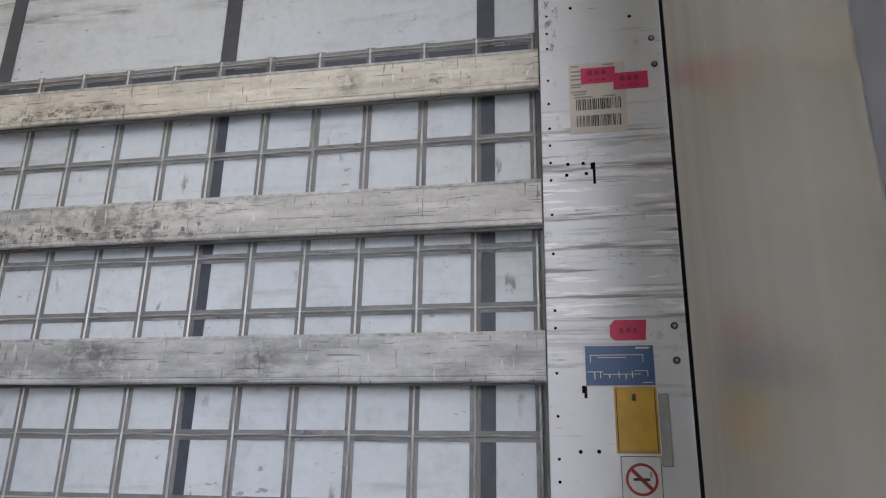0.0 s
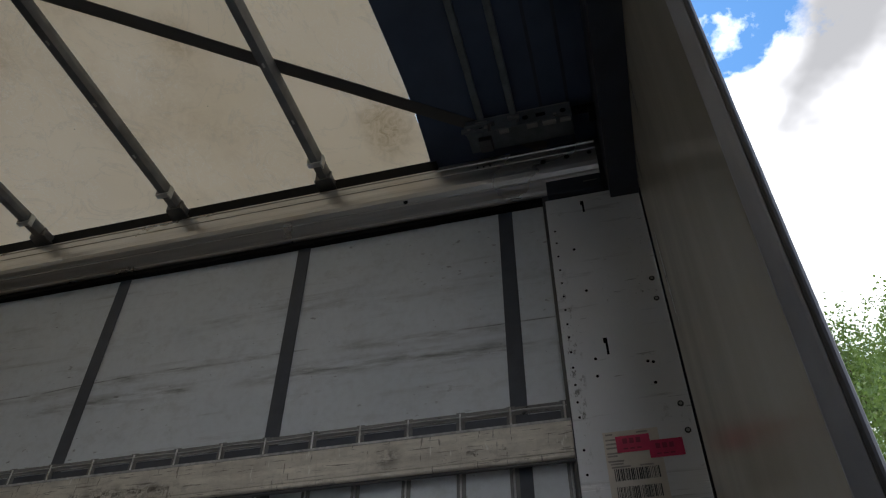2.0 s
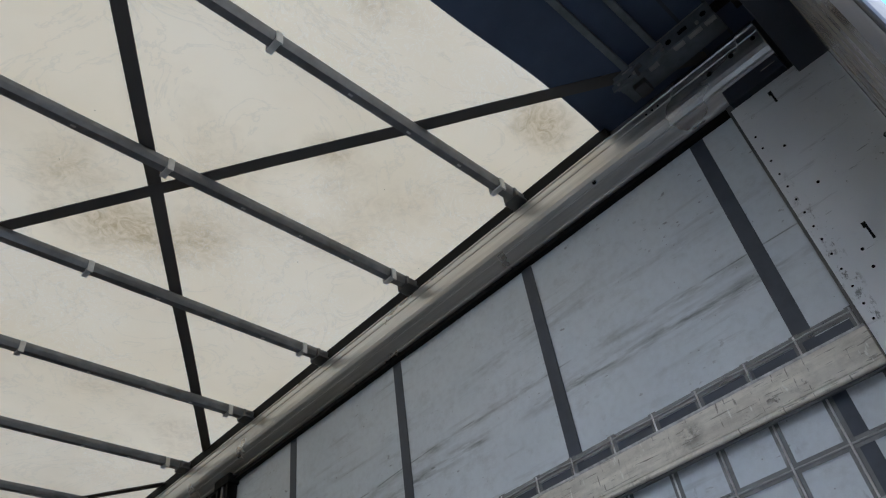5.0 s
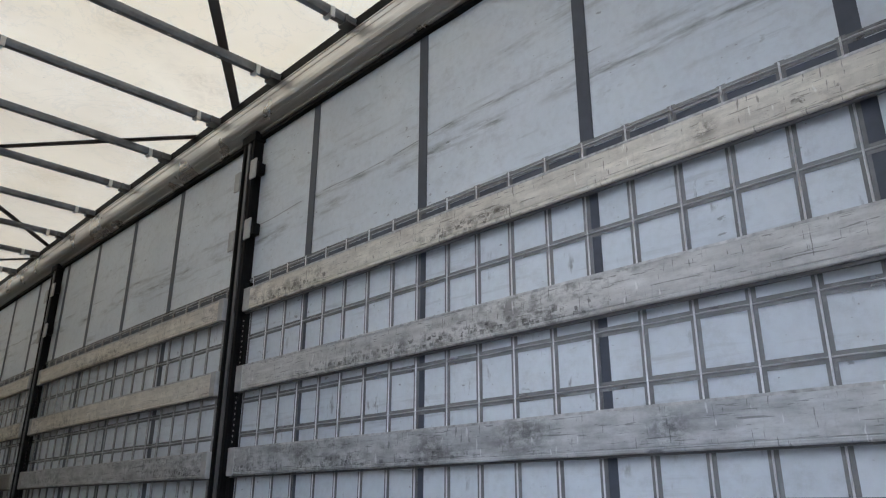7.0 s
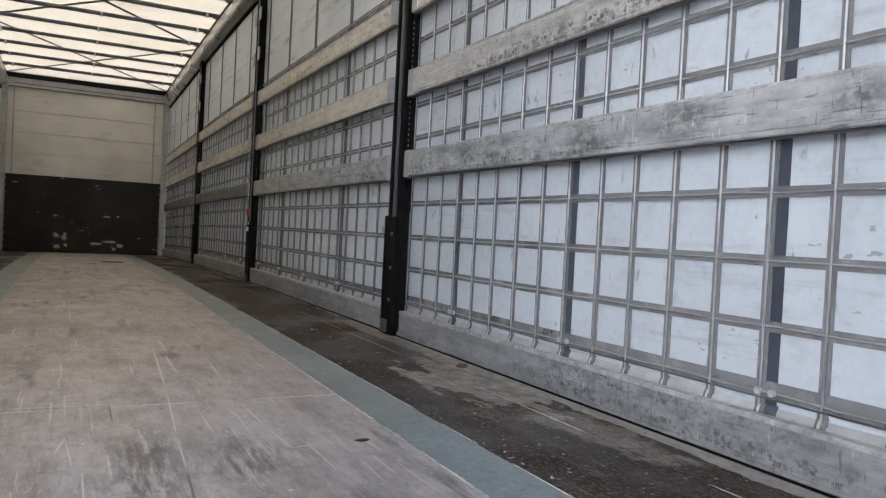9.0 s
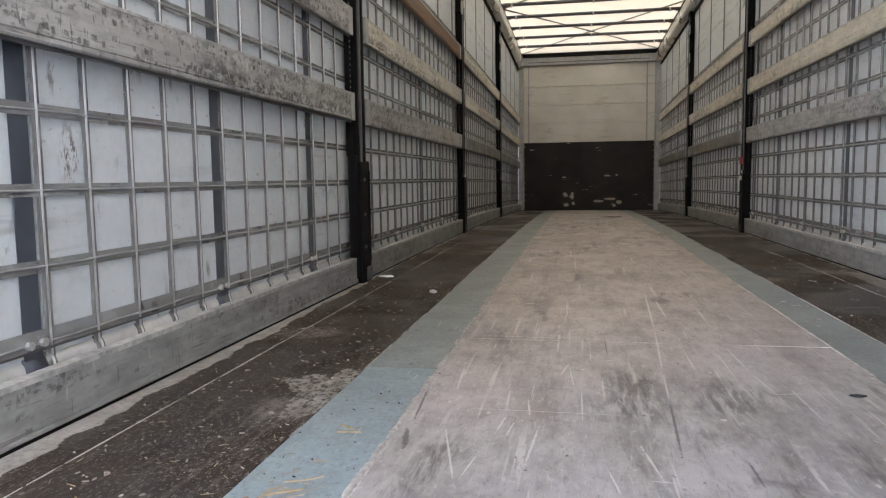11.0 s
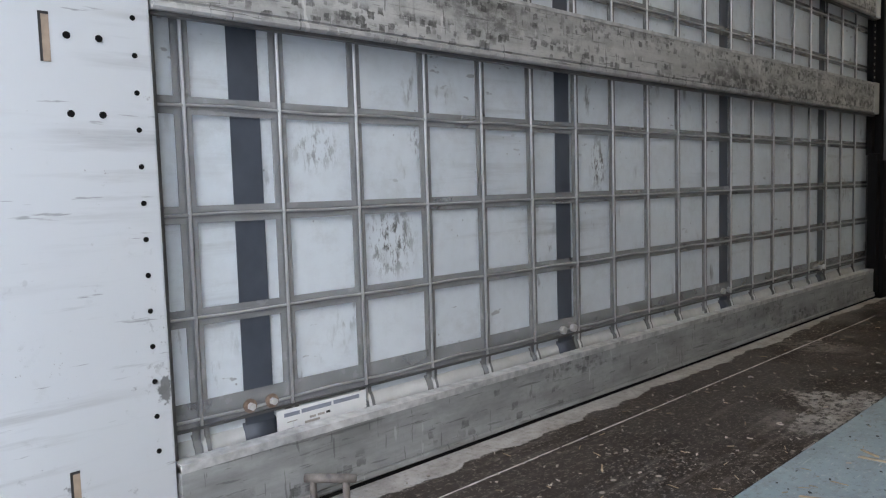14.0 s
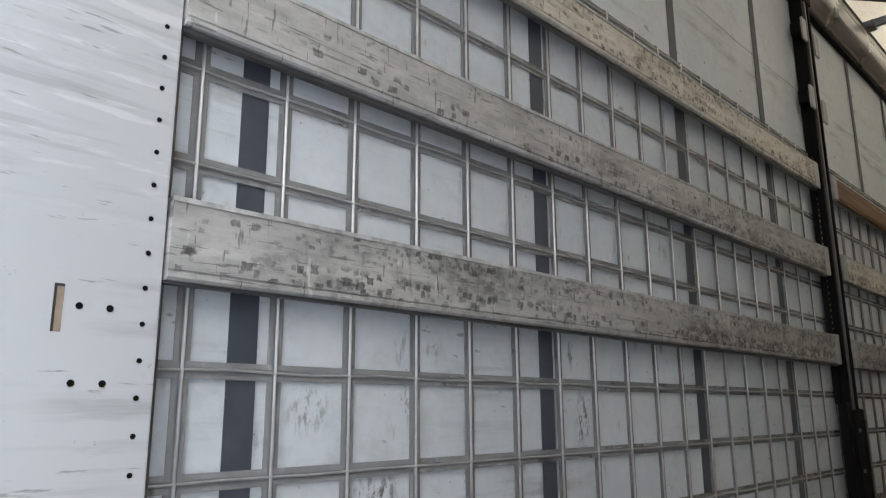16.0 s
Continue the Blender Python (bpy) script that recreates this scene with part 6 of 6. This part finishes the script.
def chip(bm, x, y, ln, wd, turn, h):
    c, n = math.cos(turn), math.sin(turn)
    pts = [(-ln, -wd), (ln * 0.9, -wd * rng.uniform(0.4, 1)), (ln, wd * rng.uniform(0.3, 1)), (-ln * rng.uniform(0.6, 1), wd)]
    low = [bm.verts.new((x + c * u - n * v, y + n * u + c * v, 0.0006)) for u, v in pts]
    top = [bm.verts.new((x + c * u * 0.9 - n * v * 0.9, y + n * u * 0.9 + c * v * 0.9, h)) for u, v in pts]
    fs = [bm.faces.new(top)] + [bm.faces.new((low[i], low[(i + 1) % 4], top[(i + 1) % 4], top[i])) for i in range(4)]
    bmesh.ops.recalc_face_normals(bm, faces=fs)


bm = bmesh.new()
for k in range(1300):
    y = 0.4 + 13.2 * rng.random() ** 1.7
    x = rng.choice((-1, -1, 1)) * rng.uniform(0.60, 1.2) if k % 3 else rng.uniform(-0.55, 0.55)
    chip(bm, x, y, rng.uniform(0.0012, 0.0055) * (1 + y * 0.12), rng.uniform(0.0007, 0.0022), rng.uniform(0, math.pi), rng.uniform(0.001, 0.003))
tagged(part("crumbs", bm, M_LITTER), "pale crumbs and grit scattered on the floor", "litter", kind="stuff")
for x, y, ln, turn in ((-0.66, 1.21, 0.032, 0.5), (-0.72, 1.17, 0.02, 0.9), (-0.69, 1.16, 0.026, 0.2), (-0.655, 1.53, 0.022, 2.6), (-0.64, 1.50, 0.026, 0.1), (-0.98, 1.13, 0.016, 2.2)):
    bm = bmesh.new()
    chip(bm, x, y, ln, 0.0022, turn, 0.004)
    tagged(part("splinter", bm, M_STRAW), "pale wood splinter lying on the floor", "splinter", "splinters")
for x, y, w, d, h, mat, label in ((-1.172, 3.79, 0.045, 0.022, 0.012, M_WHITE, "white plastic scrap beside the post"), (-0.823, 3.29, 0.018, 0.012, 0.016, M_WHITE, "crumpled white paper scrap on the floor"),
                                  (0.442, 1.896, 0.02, 0.010, 0.005, M_INK, "dark flattened rubber scrap on the floor"), (0.526, 6.76, 0.09, 0.03, 0.006, M_LITTER, "pale flat scrap of wood on the floor"),
                                  (1.17, 2.72, 0.024, 0.018, 0.018, M_RUST, "brown clod lying by the bottom board"), (0.26, 10.0, 0.14, 0.03, 0.012, M_INK, "dark strip of debris on the floor")):
    bm = bmesh.new()
    bmesh.ops.create_icosphere(bm, subdivisions=2, radius=1.0)
    for v in bm.verts:
        g = 1 + 0.35 * noise.noise(v.co * 1.7 + Vector((x, y, 0)))
        v.co = Vector((x + v.co.x * w * g, y + v.co.y * d * g, max(0.0006, h * 0.45 + v.co.z * h * 0.6 * g)))
    tagged(part("scrap", bm, mat, smooth=True), label, "scrap")

# larger crumbs and flakes near the left wall
bm = bmesh.new()
for k in range(90):
    y = 0.55 + 2.6 * rng.random() ** 1.3
    chip(bm, -rng.uniform(0.76, 1.2), y, rng.choice((0.0015, 0.002, 0.003, 0.006)) * rng.uniform(0.7, 1.2), rng.uniform(0.001, 0.003), rng.uniform(0, math.pi), rng.uniform(0.001, 0.003))
for k in range(40):
    chip(bm, rng.uniform(0.6, 1.2), rng.uniform(1.2, 5.0), rng.uniform(0.003, 0.010), rng.uniform(0.002, 0.005), rng.uniform(0, math.pi), rng.uniform(0.0015, 0.003))
for k in range(6):
    x, y, r = -rng.uniform(0.80, 1.12), rng.uniform(0.7, 2.0), rng.uniform(0.004, 0.008)
    a0 = rng.uniform(0, 6.3)
    for j in range(5):
        a1 = a0 + j * 0.85
        chip(bm, x + r * math.cos(a1), y + r * math.sin(a1), r * 0.5, 0.0014, a1 + math.pi / 2, 0.003)
tagged(part("flakes", bm, M_LITTER), "pale flakes and wood chips lying on dark boards", "litter", kind="stuff")
bm = bmesh.new()
for k in range(26):
    chip(bm, -rng.uniform(0.57, 0.74), rng.uniform(0.5, 1.9), rng.uniform(0.001, 0.0035), rng.uniform(0.0008, 0.002), rng.uniform(0, math.pi), rng.uniform(0.001, 0.003))
for k in range(90):
    chip(bm, rng.choice((-1, 1)) * rng.uniform(0.57, 0.74), 0.5 + 5 * rng.random() ** 1.5, rng.uniform(0.001, 0.004), rng.uniform(0.0007, 0.0015), rng.uniform(0, math.pi), rng.uniform(0.001, 0.002))
tagged(part("dark_grit", bm, M_INK), "dark grit scattered on the blue floor stripe", "litter", kind="stuff")

# straw and thin shavings
bm = bmesh.new()
for k in range(40):
    chip(bm, -0.67 + rng.gauss(0, 0.035), 1.19 + rng.gauss(0, 0.05), rng.uniform(0.006, 0.022), rng.uniform(0.0006, 0.0014), rng.uniform(-0.2, 1.2), rng.uniform(0.001, 0.004))
for k in range(120):
    chip(bm, rng.uniform(-1.18, -0.58), 0.6 + 3.2 * rng.random() ** 1.4, rng.uniform(0.004, 0.012), rng.uniform(0.0006, 0.0013), rng.uniform(0, math.pi), rng.uniform(0.001, 0.002))
tagged(part("straw", bm, M_STRAW), "brown straw and thin wood shavings on the floor", "litter", kind="stuff")

# ---- lashing handle by the left bottom board ----
root = new("lashing_handle")
tagged(root, "dull grey steel lashing handle by the bottom board", "lashing handle")
p, q = Vector((-1.226, 0.650, 0.058)), Vector((-1.162, 0.707, 0.058))
bm = bmesh.new()
rod(bm, p, q, 0.0075, 12)
part("grip", bm, M_OLDSTEEL, root, "dull grey round bar", smooth=True)
for f in (0.16, 0.80):
    c = p.lerp(q, f)
    bm = bmesh.new()
    rod(bm, c, (c.x, c.y, 0.0), 0.006, 10)
    part("leg", bm, M_OLDSTEEL, root)
quick("base_plate", (-1.225, -1.165, 0.655, 0.705, -0.002, 0.004), M_DARKSTEEL, root, "", 0.001)

# ---- tree beyond the yard ----
def tree(x, y, height, seed):
    r = random.Random(seed)
    root = new("tree")
    root.matrix_basis = pose(x, y, -1.3)
    tagged(root, "leafy green broadleaf tree beyond the yard", "tree")
    bm = bmesh.new()
    rod(bm, (0, 0, 0), (0.1, 0, height * 0.45), 0.3, 10, 0.15)
    rod(bm, (0.1, 0, height * 0.45), (0, 0.1, height * 0.85), 0.15, 8, 0.05)
    tips = []
    for k in range(34):
        z0 = height * r.uniform(0.28, 0.8)
        t = r.uniform(0, math.tau)
        reach = height * (0.36 * math.sin(math.pi * min(1.0, (z0 / height - 0.15) / 0.85)) + 0.06) * r.uniform(0.6, 1.05)
        tip = Vector((math.cos(t) * reach, math.sin(t) * reach, z0 + r.uniform(0.1, 0.28) * height * 0.6))
        base = Vector((0.05, 0.02, z0 * 0.9))
        rod(bm, base, tip, 0.05, 6, 0.015)
        tips += [base.lerp(tip, f) for f in (0.5, 0.7, 0.85, 1.0)]
    tips += [Vector((r.gauss(0, 0.4), r.gauss(0, 0.4), height * r.uniform(0.85, 1.0))) for _ in range(14)]
    wood = new("trunk", mesh_of(bm, "trunk", M_BARK, bend=False))
    wood.parent = root
    rs = np.random.RandomState(seed)
    verts, faces = [], []
    for tip in tips:
        for _ in range(640):
            c = np.array(tip) + rs.normal(0, 0.42, 3) * (1, 1, 0.75)
            u = rs.normal(0, 1, 3)
            u /= np.linalg.norm(u)
            w = np.cross(u, rs.normal(0, 1, 3))
            w /= np.linalg.norm(w) + 1e-6
            a, b = 0.062 * rs.uniform(0.6, 1.2), 0.04 * rs.uniform(0.6, 1.2)
            n0 = len(verts)
            verts += [tuple(c - u * a), tuple(c + w * b), tuple(c + u * a), tuple(c - w * b)]
            faces.append((n0, n0 + 1, n0 + 2, n0 + 3))
    me = bpy.data.meshes.new("crown")
    me.from_pydata(verts, [], faces)
    me.materials.append(M_LEAF)
    crown = new("crown", me)
    crown.parent = root


tree(20.5, -6.9, 14.6, 3)
tree(25.0, -14.5, 14.5, 8)
